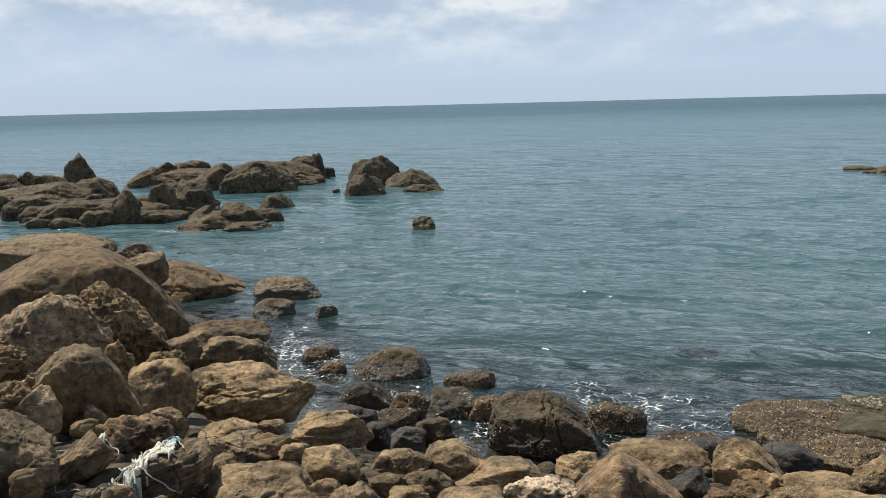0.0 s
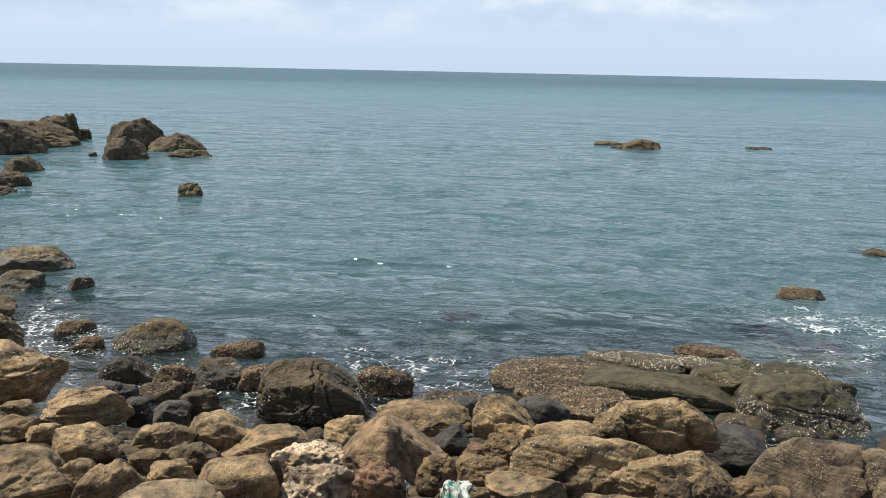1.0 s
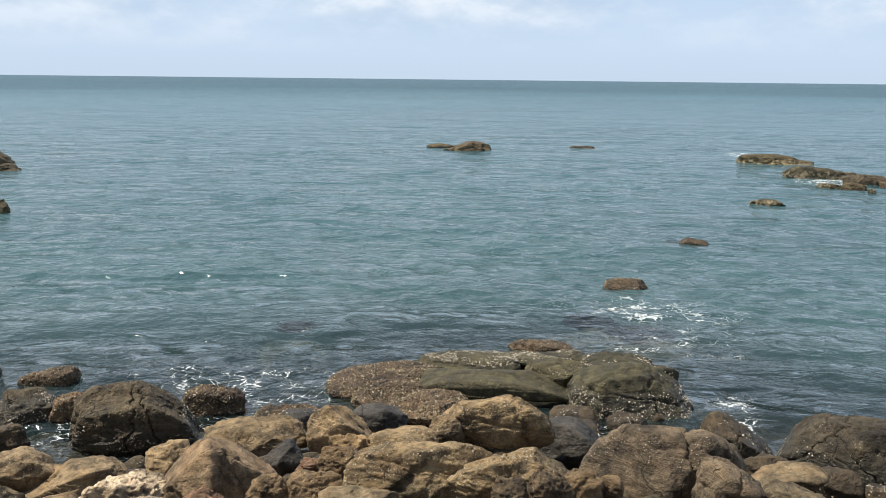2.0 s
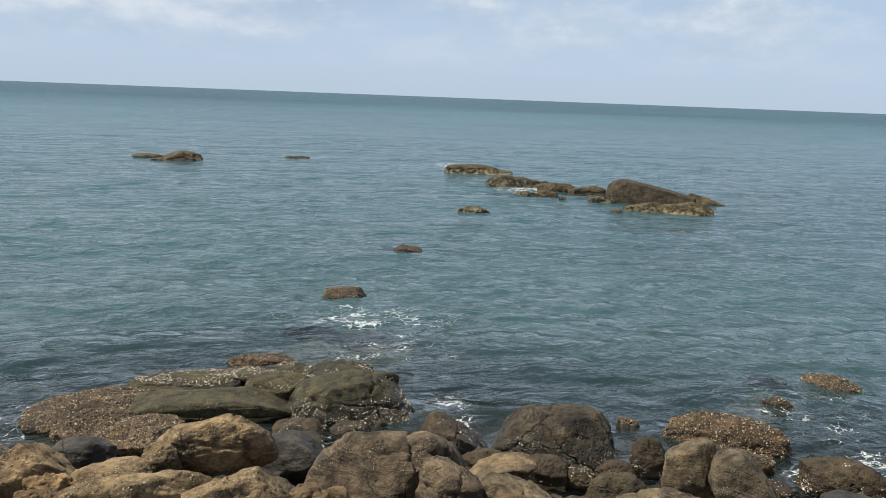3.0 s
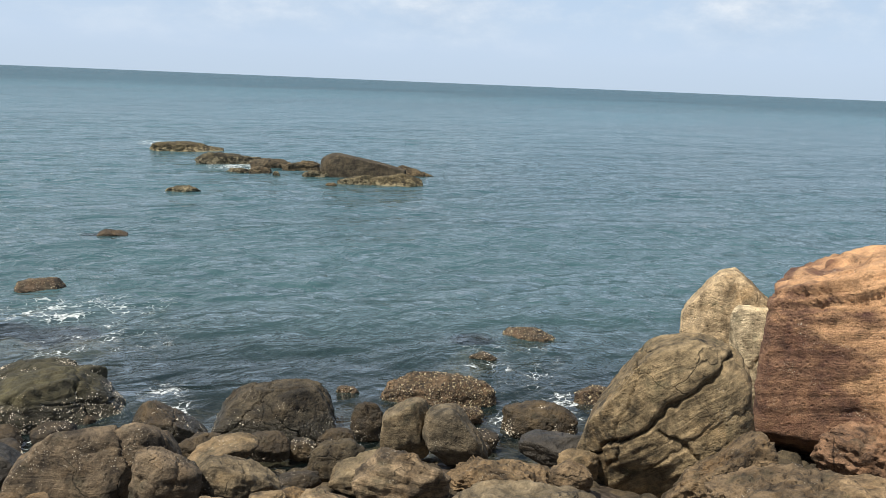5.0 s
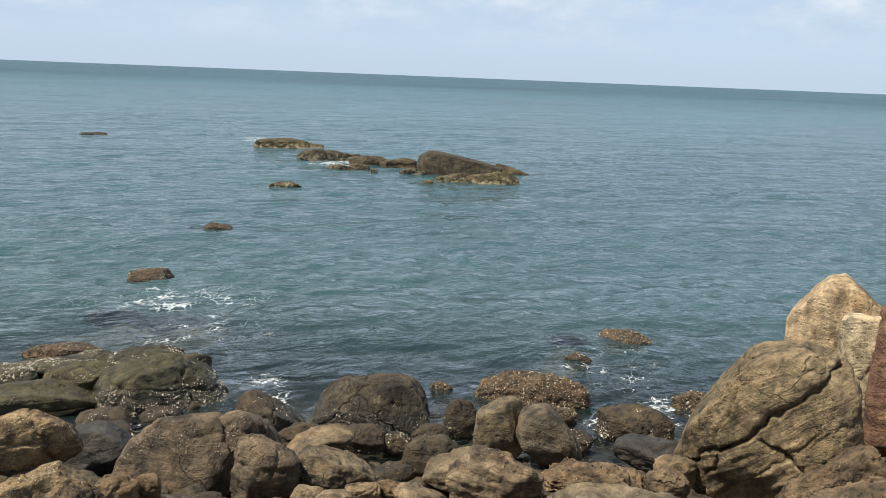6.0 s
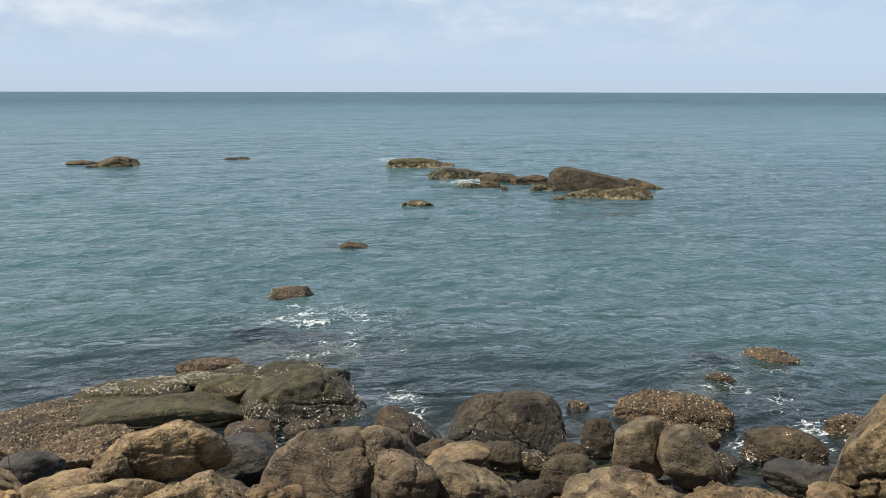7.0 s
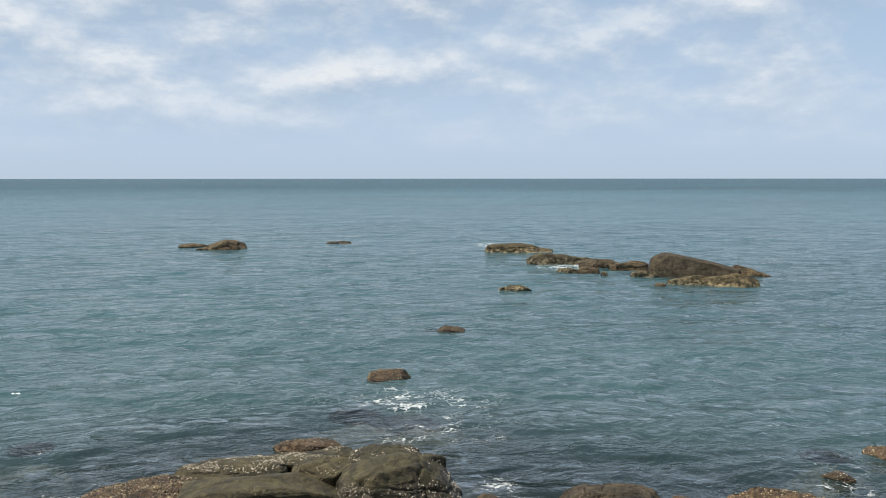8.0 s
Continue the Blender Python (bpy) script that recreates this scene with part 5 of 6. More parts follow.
boulder("long low dark reef ridge awash in the sea", "reefpale", (41.37, 40.01, 0.00), (2.296, 1.033, 0.628), -46.0, 206, level=6, square=3.2, facets=5, cuts=[(62, 0.62, 0), (75, 0.7, 0)], group="reef rocks in the sea")
boulder("low pale shell-crusted bed of reef rock awash in the sea", "reefpale", (37.81, 33.44, 0.00), (1.842, 0.921, 0.561), -48.5, 207, level=6, square=3.2, facets=5, cuts=[(70, 0.7, 0)], group="reef rocks in the sea")
boulder("long low dark reef ridge awash in the sea", "reef", (37.55, 30.11, 0.00), (1.195, 0.418, 0.522), -51.3, 208, level=6, square=2.4, facets=6, group="reef rocks in the sea")
boulder("long low dark reef ridge awash in the sea", "reef", (37.89, 28.38, 0.00), (1.150, 0.381, 0.50), -53.2, 209, level=6, square=2.4, facets=6, cuts=[(110, 0.8, 0)], group="reef rocks in the sea")
boulder("small dark reef rock awash in the sea", "reefpale", (34.41, 29.80, 0.00), (0.595, 0.238, 0.219), -49.1, 210, level=5, facets=6, group="reef rocks in the sea")
boulder("small dark reef rock awash in the sea", "reef", (34.87, 28.73, 0.00), (0.608, 0.243, 0.329), -50.5, 213, level=5, square=3, facets=6, group="reef rocks in the sea")
boulder("small dark reef rock awash in the sea", "reefpale", (34.51, 27.40, 0.00), (0.198, 0.099, 0.251), -51.5, 215, level=5, facets=6, group="reef rocks in the sea")
boulder("low pale shell-crusted bed of reef rock awash in the sea", "reefpale", (35.62, 25.75, 0.00), (0.726, 0.363, 0.355), -54.1, 216, level=5, square=3, facets=6, group="reef rocks in the sea")
boulder("smooth dark brown humped rock rising from the reef", "slate", (37.49, 24.22, 0.00), (2.201, 0.925, 1.179), -57.1, 211, level=6, square=4.0, facets=2, blocks=4, joint=0.5, worn=0.6, cuts=[(69, 0.66, 0), (180, 0.97, 0)], group="reef rocks in the sea")
boulder("low pale shell-crusted bed of reef rock awash in the sea", "reefpale", (34.61, 22.67, 0.00), (1.004, 0.301, 0.460), -56.8, 217, level=6, square=3, facets=6, cuts=[(112, 0.7, 0)], group="reef rocks in the sea")
boulder("low pale shell-crusted bed of reef rock awash in the sea", "reefpale", (35.61, 21.08, 0.00), (1.293, 0.453, 0.582), -59.4, 212, level=6, square=3, facets=6, cuts=[(115, 0.8, 0)], group="reef rocks in the sea")
boulder("long low dark reef ridge awash in the sea", "reef", (39.74, 22.54, 0.00), (1.066, 0.426, 0.546), -60.4, 218, level=6, square=3, facets=5, cuts=[(60, 0.6, 0)], group="reef rocks in the sea")
boulder("small dark reef rock awash in the sea", "reef", (33.19, 23.16, 0.00), (0.263, 0.132, 0.163), -55.1, 219, level=5, facets=5, group="reef rocks in the sea")
boulder("mid-sized dark reef rock with a pale base standing in the sea", "reefpale", (27.14, 26.47, 0.00), (0.74, 0.404, 0.232), -45.7, 214, level=5, cuts=[], group="reef rocks in the sea")

# ---- ground ----
rest = np.array(rests)
near_rest = rest[rest[:, 4] > 0]


def ground_height(x, y):
    """The shore under the boulders: it carries them, rises to the lookout and falls away below the sea."""
    x, y = np.asarray(x, float), np.asarray(y, float)
    d, az = np.hypot(x, y), np.degrees(np.arctan2(x, y))
    reach = np.interp(az, (-180, -75, -45, -24, -15, -9, -3, 10, 60, 90, 110, 180), (900, 400, 45, 24, 21, 15, 12, 11.5, 11.5, 14, 400, 900))
    off = reach - d
    plain = np.interp(off, (-60, -25, -8, -2, 0, 3), (-6, -3.5, -1.7, -0.6, -0.25, 0.45)) + np.clip(off - 3, 0, 60) * 0.03
    near = np.interp(d, (0, 2.5, 5, 7.5), (3.3, 3.2, 2.3, 1.3))
    wn = np.clip((8.0 - d) / 2.0, 0, 1)
    plain = plain * (1 - wn) + near * wn
    total, weight = plain * 0.06, np.full(x.shape, 0.06)
    for rx, ry, rz, rr, _ in near_rest:
        w = 1 / ((x - rx) ** 2 + (y - ry) ** 2 + 0.25) ** 2 * np.clip((d - 4) / 3, 0, 1)
        total, weight = total + w * np.minimum(rz, 1.6), weight + w
    return total / weight - np.interp(d, (9.6, 11.0, 12.0, 13.5), (0.0, 0.20, 0.35, 0.75))


def polar_sheet(rings, angles):
    r, a = np.meshgrid(rings, np.radians(angles), indexing="ij")
    x, y = r * np.sin(a), r * np.cos(a)
    nr, na = r.shape
    i = np.arange(nr * na).reshape(nr, na)
    nxt = np.roll(i, -1, 1)
    faces = np.stack((i[:-1], i[1:], nxt[1:], nxt[:-1]), -1).reshape(-1, 4)[:, ::-1]
    return x.ravel(), y.ravel(), faces


def ground_material():
    mat, nt, bsdf, n, ln = node_material("wet_shingle")
    tc = n("ShaderNodeTexCoord")
    v = tc.outputs["Object"]
    cells = n("ShaderNodeTexVoronoi")
    cells.inputs["Scale"].default_value = 9.0
    ln(v, cells.inputs["Vector"])
    stones = ramp(n, ln, cells.outputs["Color"], [(0.2, (0.034, 0.025, 0.018)), (0.8, (0.105, 0.079, 0.056))])
    blotch = noise_node(n, ln, v, 0.9, 5)
    col = mixed(n, ln, 1.0, stones, ramp(n, ln, blotch, [(0.3, grey(0.6)), (0.7, grey(1.2))]), "MULTIPLY")
    ln(col, bsdf.inputs["Base Color"])
    bsdf.inputs["Roughness"].default_value = 0.7
    bump = n("ShaderNodeBump")
    bump.inputs["Strength"].default_value, bump.inputs["Distance"].default_value = 0.9, 0.06
    bump.invert = True
    ln(cells.outputs["Distance"], bump.inputs["Height"])
    ln(bump.outputs[0], bsdf.inputs["Normal"])
    return mat


rings = np.concatenate(([0.05], np.arange(0.6, 30, 0.22), np.geomspace(30, 4300, 60)))
angles = np.concatenate((np.arange(-60, 120, 0.8), np.arange(120, 300, 6)))
gx, gy, gf = polar_sheet(rings, angles)
gz = ground_height(gx, gy)
gz = gz + 0.05 * layered_noise(np.stack((gx, gy, gz), 1) * 1.7, 5, 3) - 0.05
ground = new("ground", mesh_from("ground", np.stack((gx, gy, gz), 1), gf))
ground.data.materials.append(ground_material())
tagged(ground, "dark wet shingle and bedrock between the boulders", "ground", kind="structure")


def shingle():
    """Stones too many to count that fill the gaps between the boulders."""
    rng = np.random.default_rng(77)
    u, f = unit_sphere(2)
    verts, faces, k = [], [], 0
    for _ in range(2400):
        az, d = radians(rng.uniform(-36, 92)), rng.uniform(6.2, 12.6)
        x, y = d * math.sin(az), d * math.cos(az)
        z = float(ground_height(np.array([x]), np.array([y]))[0])
        if z < -0.35:
            continue
        s = rng.uniform(0.05, 0.17) * np.array((rng.uniform(0.9, 1.5), rng.uniform(0.8, 1.2), rng.uniform(0.5, 0.85)))
        p = u + u * (0.22 * gradient_noise(u * 1.6 + 9.1 * k, 3))[:, None]
        a = rng.uniform(0, 6.28)
        p = p * s
        p = np.stack((p[:, 0] * math.cos(a) - p[:, 1] * math.sin(a), p[:, 0] * math.sin(a) + p[:, 1] * math.cos(a), p[:, 2]), 1)
        verts.append(p + (x, y, z - 0.06))
        faces.append(f + k * len(u))
        k += 1
    ob = new("shingle", mesh_from("shingle", np.concatenate(verts), np.concatenate(faces)))
    ob.data.materials.append(stone("slate"))
    tagged(ob, "dark cobbles filling the gaps between boulders", "stones", kind="stuff")


shingle()

# ---- sea ----
# rocks that come close to the surface
SHOALS = [(4.5, 16.5, 0.71), (10.2, 14.5, 0.98), (14.8, 6.9, 0.77), (18.1, 21.1, 0.73), (10.6, 13.4, 1.27)]
boulder("brown submerged rock just below the clear surface", "drab", (4.45, 16.52, -0.60), (0.71, 0.56, 0.34), 0, 300, level=5, group="submerged rocks")
boulder("brown submerged rock just below the clear surface", "drab", (10.23, 14.48, -0.60), (0.98, 0.78, 0.34), 0, 301, level=5, group="submerged rocks")
boulder("brown submerged rock just below the clear surface", "drab", (14.82, 6.89, -0.60), (0.77, 0.62, 0.34), 0, 302, level=5, group="submerged rocks")
boulder("brown submerged rock just below the clear surface", "drab", (18.07, 21.12, -0.60), (0.73, 0.59, 0.34), 0, 303, level=5, group="submerged rocks")
boulder("brown submerged rock just below the clear surface", "drab", (10.58, 13.37, -0.60), (1.27, 1.01, 0.34), 0, 304, level=5, group="submerged rocks")
# patches of foam: place, half sizes, turn, strength
FOAM = [
    (11.9, 14.7, 2.03, 1.20, -39, 0.65),
    (11.6, 14.3, 1.30, 0.20, -39, 2.4),
    (10.3, 12.8, 1.22, 0.85, -39, 0.6),
    (-3.7, 17.3, 0.72, 1.98, 12, 1.5),
    (-3.3, 16.9, 0.82, 1.78, 11, 1.2),
    (-2.6, 16.2, 0.67, 1.54, 9, 0.9),
    (-1.4, 14.2, 0.84, 1.18, 6, 0.8),
    (1.7, 14.6, 0.92, 1.11, -7, 0.7),
    (2.9, 13.5, 1.60, 1.35, -12, 0.95),
    (0.2, 13.0, 0.37, 1.03, -1, 1.0),
    (4.5, 13.3, 0.51, 0.99, -19, 0.8),
    (12.6, 4.1, 0.42, 0.70, -72, 1.9),
    (13.9, 5.7, 1.23, 1.62, -68, 0.6),
    (11.7, 4.6, 0.36, 0.66, -68, 1.5),
    (11.2, 12.6, 1.20, 1.60, -41, 0.55),
    (9.6, 9.8, 0.43, 0.51, -44, 1.1),
    (7.0, 9.6, 0.26, 0.45, -36, 1.1),
    (37.1, 32.0, 1.50, 2.20, -50, 2.4),
    (44.2, 46.0, 1.02, 2.01, -44, 1.6),
    (-10.4, 36.8, 2.20, 1.12, 16, 1.2),
    (9.2, 9.2, 0.36, 0.75, -45, 0.9),
]


def sea_material():
    mat, nt, bsdf, n, ln = node_material("sea_water")
    tc = n("ShaderNodeTexCoord")
    v = tc.outputs["Object"]
    depth, foam = n("ShaderNodeAttribute"), n("ShaderNodeAttribute")
    depth.attribute_name, foam.attribute_name = "depth", "foam"
    drift = noise_node(n, ln, scaled(n, ln, v, (0.007, 0.016, 1)), 1.0, 6, 0.6, 0.5)
    offshore = maths(n, ln, "MULTIPLY", depth.outputs["Fac"], 0.02)
    body = ramp(n, ln, offshore, [(0.02, (0.048, 0.094, 0.098)), (0.12, (0.047, 0.118, 0.140)), (0.20, (0.041, 0.126, 0.160)), (0.31, (0.042, 0.114, 0.146)), (0.39, (0.036, 0.095, 0.126)), (0.54, (0.022, 0.062, 0.090))])
    body = mixed(n, ln, 1.0, body, ramp(n, ln, drift, [(0.36, grey(0.82)), (0.50, grey(1.0)), (0.64, grey(1.12))]), "MULTIPLY")
    # lacy foam
    warp = n("ShaderNodeTexNoise")
    warp.inputs["Scale"].default_value, warp.inputs["Detail"].default_value = 2.2, 4
    ln(v, warp.inputs["Vector"])
    bent = n("ShaderNodeVectorMath")
    bent.operation = "MULTIPLY_ADD"
    bent.inputs[1].default_value = (0.7, 0.7, 0)
    ln(warp.outputs["Color"], bent.inputs[0])
    ln(v, bent.inputs[2])
    lace = n("ShaderNodeTexVoronoi")
    lace.feature = "DISTANCE_TO_EDGE"
    lace.inputs["Scale"].default_value = 5.0
    ln(bent.outputs[0], lace.inputs["Vector"])
    clump = noise_node(n, ln, v, 1.7, 6, 0.65)
    have = maths(n, ln, "MULTIPLY", foam.outputs["Fac"], maths(n, ln, "MULTIPLY", ramp(n, ln, clump, [(0.42, grey(0)), (0.66, grey(1))]), 1.6))
    line = maths(n, ln, "SUBTRACT", maths(n, ln, "MULTIPLY", have, 0.09), lace.outputs["Distance"])
    white = n("ShaderNodeMapRange")
    white.inputs["From Min"].default_value, white.inputs["From Max"].default_value = -0.01, 0.035
    ln(line, white.inputs["Value"])
    fleck = ramp(n, ln, noise_node(n, ln, v, 14, 3, 0.7), [(0.34, grey(0.15)), (0.60, grey(0.9))])
    amount = maths(n, ln, "MULTIPLY", white.outputs["Result"], fleck)
    col = mixed(n, ln, amount, body, (0.80, 0.84, 0.85))
    murk = n("ShaderNodeMapRange")
    murk.inputs["From Min"].default_value, murk.inputs["From Max"].default_value = 0.0, 2.6
    murk.interpolation_type = "SMOOTHSTEP"
    murk.inputs["To Min"].default_value, murk.inputs["To Max"].default_value = 0.05, 1.0
    ln(depth.outputs["Fac"], murk.inputs["Value"])
    opaque = maths(n, ln, "MAXIMUM", murk.outputs["Result"], amount)
    # wind chop as a height in metres, from waves of some metres down to ripples of a hand's width
    wind = n("ShaderNodeVectorRotate")
    wind.rotation_type = "Z_AXIS"
    wind.inputs["Angle"].default_value = radians(24)
    ln(v, wind.inputs["Vector"])
    chop_height = 0
    for stretch, scale, detail, rough, tall in (((0.60, 1.0, 1), 0.22, 3, 0.5, 1.05), ((0.75, 1.0, 1), 0.9, 3, 0.55, 0.25), ((0.80, 1.0, 1), 3.4, 3, 0.55, 0.075)):
        ripple = noise_node(n, ln, scaled(n, ln, wind.outputs[0], stretch), scale, detail, rough, 0.5)
        chop_height = maths(n, ln, "ADD", maths(n, ln, "MULTIPLY", ripple, tall), chop_height)
    unit = n("ShaderNodeBump")
    unit.inputs["Strength"].default_value, unit.inputs["Distance"].default_value = 1.0, 1.0
    ln(chop_height, unit.inputs["Height"])
    # cloudy water below, sky mirrored on top; the chop keeps the mirror from closing up at low angles
    nt.nodes.remove(bsdf)
    deep, clear, gloss = n("ShaderNodeBsdfDiffuse"), n("ShaderNodeBsdfTransparent"), n("ShaderNodeBsdfGlossy")
    ln(col, deep.inputs["Color"])
    ln(unit.outputs[0], deep.inputs["Normal"])
    clear.inputs["Color"].default_value = (0.70, 0.76, 0.74, 1)
    gloss.inputs["Roughness"].default_value = 0.08
    ln(unit.outputs[0], gloss.inputs["Normal"])
    mirror = n("ShaderNodeFresnel")
    mirror.inputs["IOR"].default_value = 1.333
    ln(unit.outputs[0], mirror.inputs["Normal"])
    below, surface = n("ShaderNodeMixShader"), n("ShaderNodeMixShader")
    ln(opaque, below.inputs[0])
    ln(clear.outputs[0], below.inputs[1])
    ln(deep.outputs[0], below.inputs[2])
    chop = ramp(n, ln, offshore, [(0.06, grey(0.74)), (0.12, grey(0.86)), (0.18, grey(0.82)), (0.25, grey(0.70)), (0.33, grey(0.52)), (0.52, grey(0.31))])
    wet = maths(n, ln, "MULTIPLY", maths(n, ln, "MULTIPLY", maths(n, ln, "POWER", mirror.outputs[0], 0.60), chop), maths(n, ln, "SUBTRACT", 1.0, amount))
    ln(wet, surface.inputs[0])
    ln(below.outputs[0], surface.inputs[1])
    ln(gloss.outputs[0], surface.inputs[2])
    ln(surface.outputs[0], nt.nodes["Material Output"].inputs["Surface"])
    return mat


rings = np.concatenate(([0.5, 3.0, 6.0], 9.0 * 1.0068 ** np.arange(345), np.geomspace(94, 4200, 230), [4300.0]))
angles = np.concatenate((np.arange(-32, 93, 0.21), np.arange(93, 328, 5)))
wx, wy, wf = polar_sheet(rings, angles)
wd = np.hypot(wx, wy)
wave = np.zeros(len(wx))
rng = np.random.default_rng(12)
gust = np.clip(1.0 + 0.9 * layered_noise(np.stack((wx / 9, wy / 5, wx * 0), 1), 31, 3), 0.35, 1.7)
spacing = np.where(wd < 93, 0.0068, 0.0168) * wd
for k in range(34):
    length = 0.40 * 1.13 ** k
    course = radians(205 + rng.normal() * 34)
    phase = (wx * math.sin(course) + wy * math.cos(course)) * 2 * math.pi / length + rng.uniform(0, 6.28)
    phase += 1.6 * gradient_noise(np.stack((wx / length / 3, wy / length / 3, np.full(len(wx), k * 3.7)), 1), k)
    keep = np.clip(1.6 - spacing * 3.0 / length, 0, 1)
    tall = 0.0075 * min(length, 1.1) ** 0.75 * (1 if length < 5 else 0.8)
    wave += tall * np.sin(phase) * keep * (gust if length < 3 else 1)
wdepth = np.where(wd < 70, -ground_height(wx, wy), 6.0) + np.interp(wd, (70, 220, 480, 4000), (0, 7.5, 18, 40))
for sx, sy, sr in SHOALS:
    wdepth = np.minimum(wdepth, 0.50 + 7.0 * np.clip(np.hypot(wx - sx, wy - sy) / sr - 0.50, 0, 3))
wave *= np.clip(wdepth / 0.8, 0.35, 1)
foam = np.zeros(len(wx))
for fx, fy, fa, fb, ft, fs in FOAM:
    c, s = math.cos(radians(ft)), math.sin(radians(ft))
    ux, uy = ((wx - fx) * c + (wy - fy) * s) / fa, ((wy - fy) * c - (wx - fx) * s) / fb
    foam = np.maximum(foam, fs * np.clip(1.35 - np.hypot(ux, uy), 0, 1))
foam = np.maximum(foam, 0.38 * np.clip(1.0 - np.abs(wdepth - 0.35) / 0.5, 0, 1))
sea = new("water", mesh_from("sea", np.stack((wx, wy, wave), 1), wf))
for name, values in (("depth", wdepth), ("foam", foam)):
    sea.data.attributes.new(name, "FLOAT", "POINT").data.foreach_set("value", values.astype(np.float32))
sea.data.materials.append(sea_material())
tagged(sea, "rippled blue-green sea under a hazy sky", "water", kind="structure")


# ---- washed-up netting ----
def netting_material(name, tones):
    mat, nt, bsdf, n, ln = node_material(name)
    tc = n("ShaderNodeTexCoord")
    v = tc.outputs["Object"]
    patch = noise_node(n, ln, v, 6.0, 3, 0.5)
    col = ramp(n, ln, patch, tones)
    weave = noise_node(n, ln, v, 90.0, 3, 0.6)
    col = mixed(n, ln, 1.0, col, ramp(n, ln, weave, [(0.3, grey(0.45)), (0.6, grey(1.1))]), "MULTIPLY")
    ln(col, bsdf.inputs["Base Color"])
    bsdf.inputs["Roughness"].default_value = 0.9
    bump = n("ShaderNodeBump")
    bump.inputs["Strength"].default_value, bump.inputs["Distance"].default_value = 0.8, 0.02
    ln(weave, bump.inputs["Height"])
    ln(bump.outputs[0], bsdf.inputs["Normal"])
    return mat


NET_PALE = netting_material("bleached_net", [(0.34, (0.12, 0.38, 0.44)), (0.42, (0.62, 0.64, 0.58)), (0.60, (0.80, 0.76, 0.64))])
NET_TEAL = netting_material("teal_net", [(0.36, (0.05, 0.24, 0.20)), (0.46, (0.62, 0.66, 0.60)), (0.58, (0.72, 0.72, 0.64))])
ROPE = netting_material("frayed_rope", [(0.4, (0.08, 0.26, 0.34)), (0.5, (0.45, 0.46, 0.40)), (0.65, (0.66, 0.62, 0.50))])


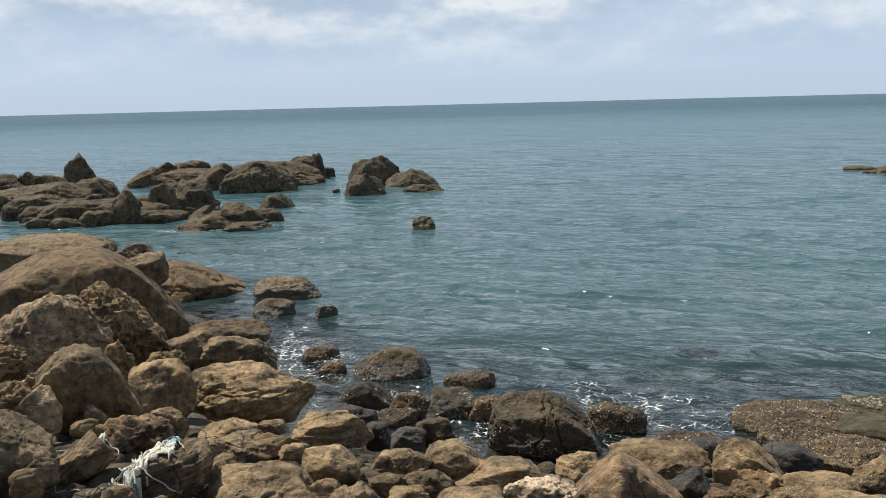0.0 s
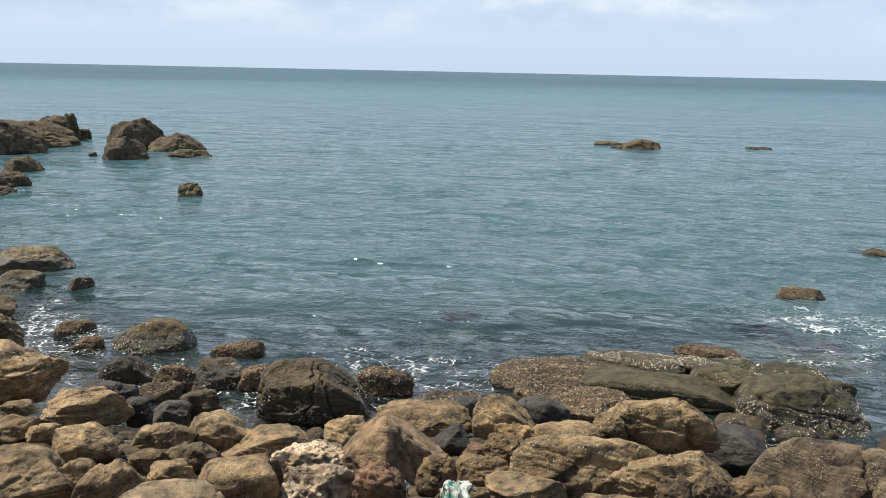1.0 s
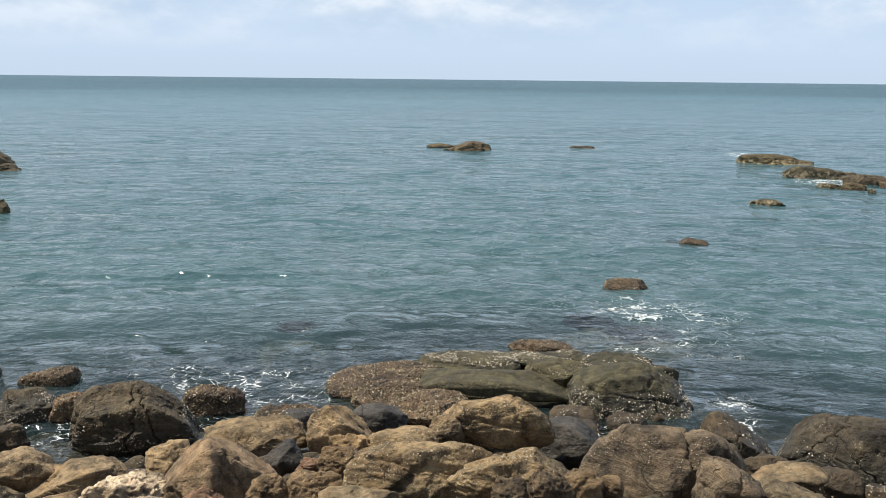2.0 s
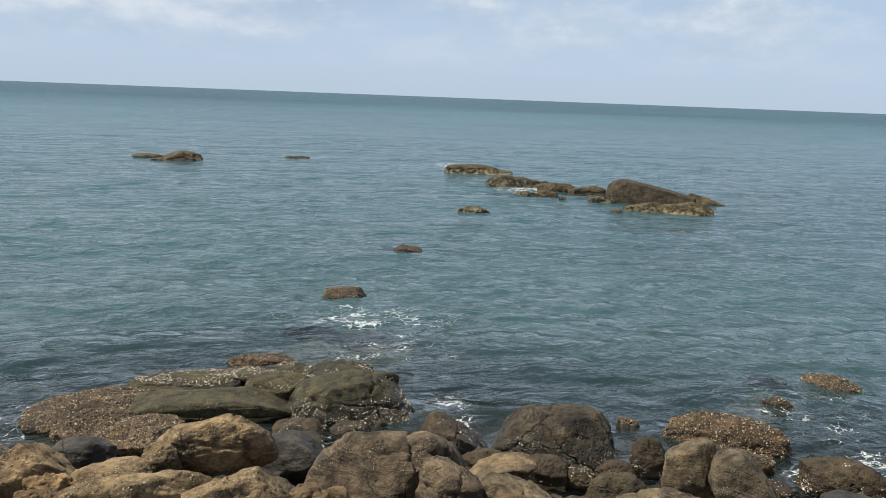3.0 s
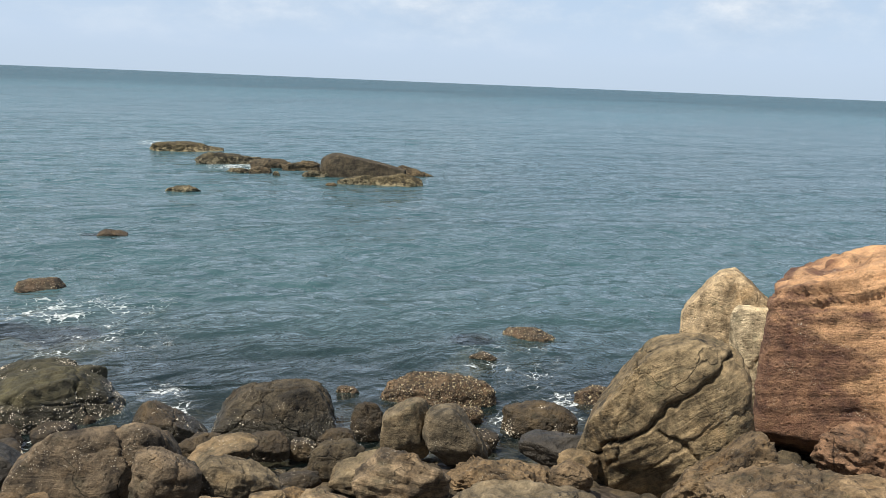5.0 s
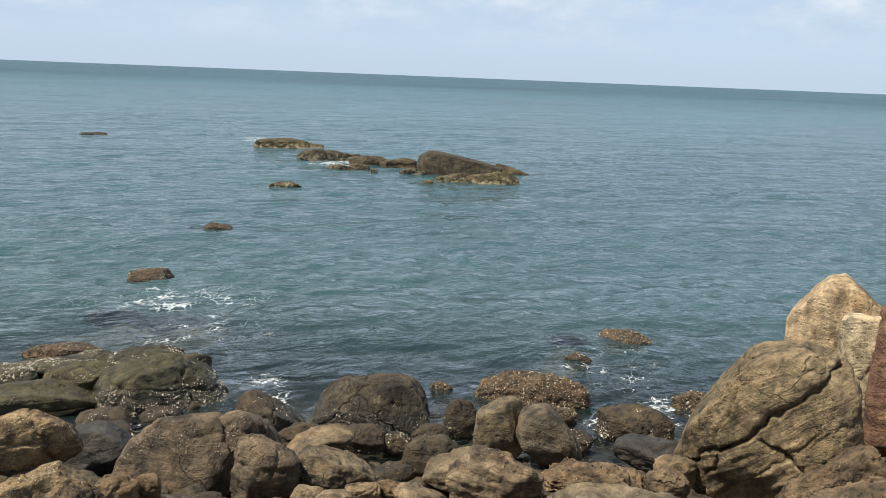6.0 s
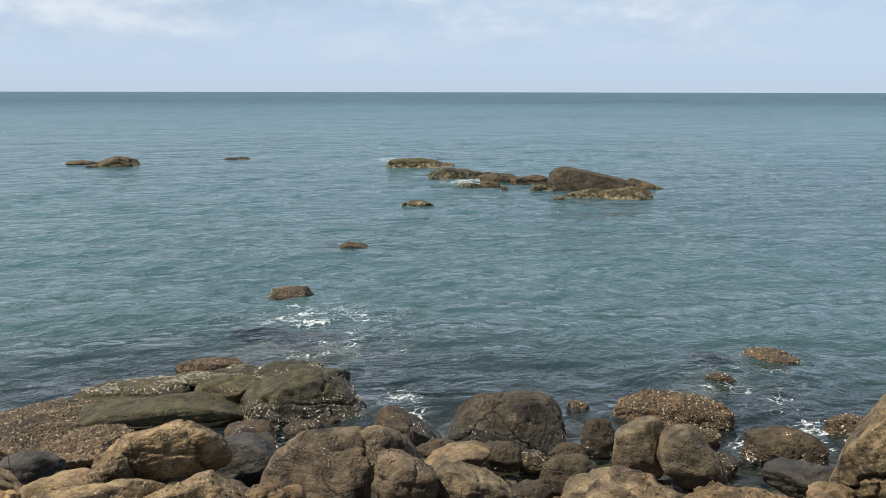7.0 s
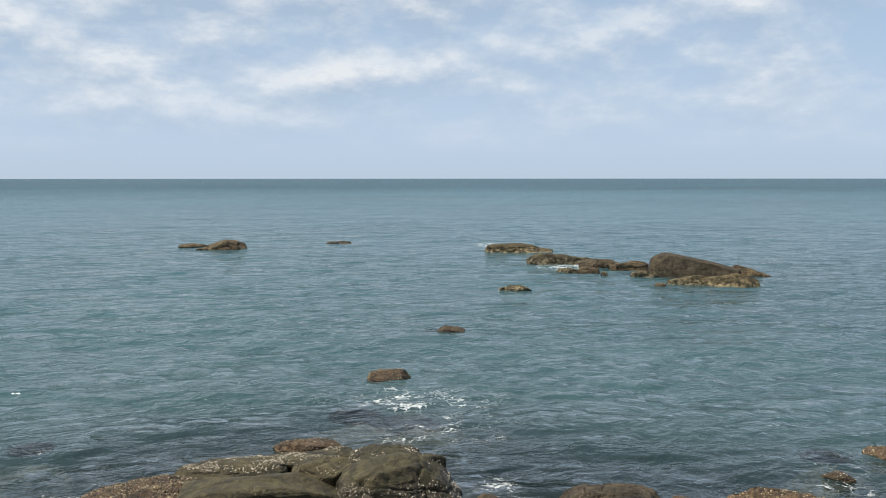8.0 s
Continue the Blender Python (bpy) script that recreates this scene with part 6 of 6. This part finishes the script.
def net_tangle(label, x, y, wide, deep, turn, seed, mat, ropes):
    """A crumpled rag of net draped over the stones below it, with loose strands of rope."""
    scene.frame_set(1)
    graph = bpy.context.evaluated_depsgraph_get()
    rng = np.random.default_rng(seed)
    c, s = math.cos(radians(turn)), math.sin(radians(turn))

    def top(px, py):
        hit = scene.ray_cast(graph, Vector((px, py, 4.5)), Vector((0, 0, -1)))
        return hit[1].z

    k = 34
    base = top(x, y)
    gu, gv = np.meshgrid(np.linspace(-1, 1, k), np.linspace(-1, 1, k), indexing="ij")
    gu, gv = gu.ravel(), gv.ravel()
    lx, ly = gu * wide * c - gv * deep * s, gu * wide * s + gv * deep * c
    lz = np.array([max(top(x + a, y + b), base - 0.20) for a, b in zip(lx, ly)]) - base
    crumple = layered_noise(np.stack((lx * 9, ly * 9, lz * 9 + seed), 1), seed, 4)
    lz = lz + 0.02 + 0.07 * np.abs(crumple)
    pts = np.stack((lx + 0.03 * gradient_noise(np.stack((lx, ly, lz), 1) * 14, seed), ly + 0.03 * gradient_noise(np.stack((ly, lx, lz), 1) * 14, seed + 1), lz), 1)
    edge = np.hypot(gu, gv) + 0.42 * layered_noise(np.stack((gu * 2.1, gv * 2.1, np.full(len(gu), seed * 1.7)), 1), seed + 5, 3)
    i = np.arange(k * k).reshape(k, k)
    quads = np.stack((i[:-1, :-1], i[1:, :-1], i[1:, 1:], i[:-1, 1:]), -1).reshape(-1, 4)
    quads = quads[(edge[quads] < 0.98).all(1)]
    used, quads = np.unique(quads, return_inverse=True)
    quads = quads.reshape(-1, 4)
    thing = new("net_tangle")
    thing.location = (x, y, base)
    tagged(thing, label, "net")
    rag = new("net", mesh_from("net", pts[used], quads))
    rag.data.materials.append(mat)
    thick = rag.modifiers.new("thickness", "SOLIDIFY")
    thick.thickness = 0.012
    rag.parent = thing
    for r in range(ropes):
        a, px, py = rng.uniform(0, 6.28), rng.uniform(-0.6, 0.6) * wide, rng.uniform(-0.6, 0.6) * deep
        line, drop = [], -9.0
        for _ in range(26):
            a += rng.normal() * 0.45
            px, py = px + 0.028 * math.cos(a), py + 0.028 * math.sin(a)
            drop = max(top(x + px, y + py) - base + 0.04, drop - 0.022)
            line.append((px, py, drop + 0.015 * rng.random()))
        line = np.array(line)
        ring, rad = [], 0.006
        for q in range(6):
            b = 2 * math.pi * q / 6
            ring.append(line + np.array((0, math.cos(b) * rad, math.sin(b) * rad)) + np.array((math.cos(b) * rad * 0.7, 0, 0)))
        verts = np.stack(ring, 1).reshape(-1, 3)
        faces = [[m * 6 + q, m * 6 + (q + 1) % 6, (m + 1) * 6 + (q + 1) % 6, (m + 1) * 6 + q] for m in range(25) for q in range(6)]
        strand = new("rope", mesh_from("rope", verts, faces))
        strand.data.materials.append(ROPE)
        strand.parent = thing


net_tangle("torn bleached fishing net with teal patches on a boulder", -3.20, 7.60, 0.27, 0.36, 23, 3, NET_PALE, 3)
net_tangle("frayed end of pale net hanging between stones", -3.35, 7.39, 0.14, 0.31, 24, 8, NET_PALE, 4)
net_tangle("small teal and white net scrap among pitted rocks", 1.66, 6.62, 0.17, 0.24, -12, 5, NET_TEAL, 5)
net_tangle("scrap of pale blue net wedged between rocks", -4.21, 8.77, 0.11, 0.17, 26, 11, NET_PALE, 2)
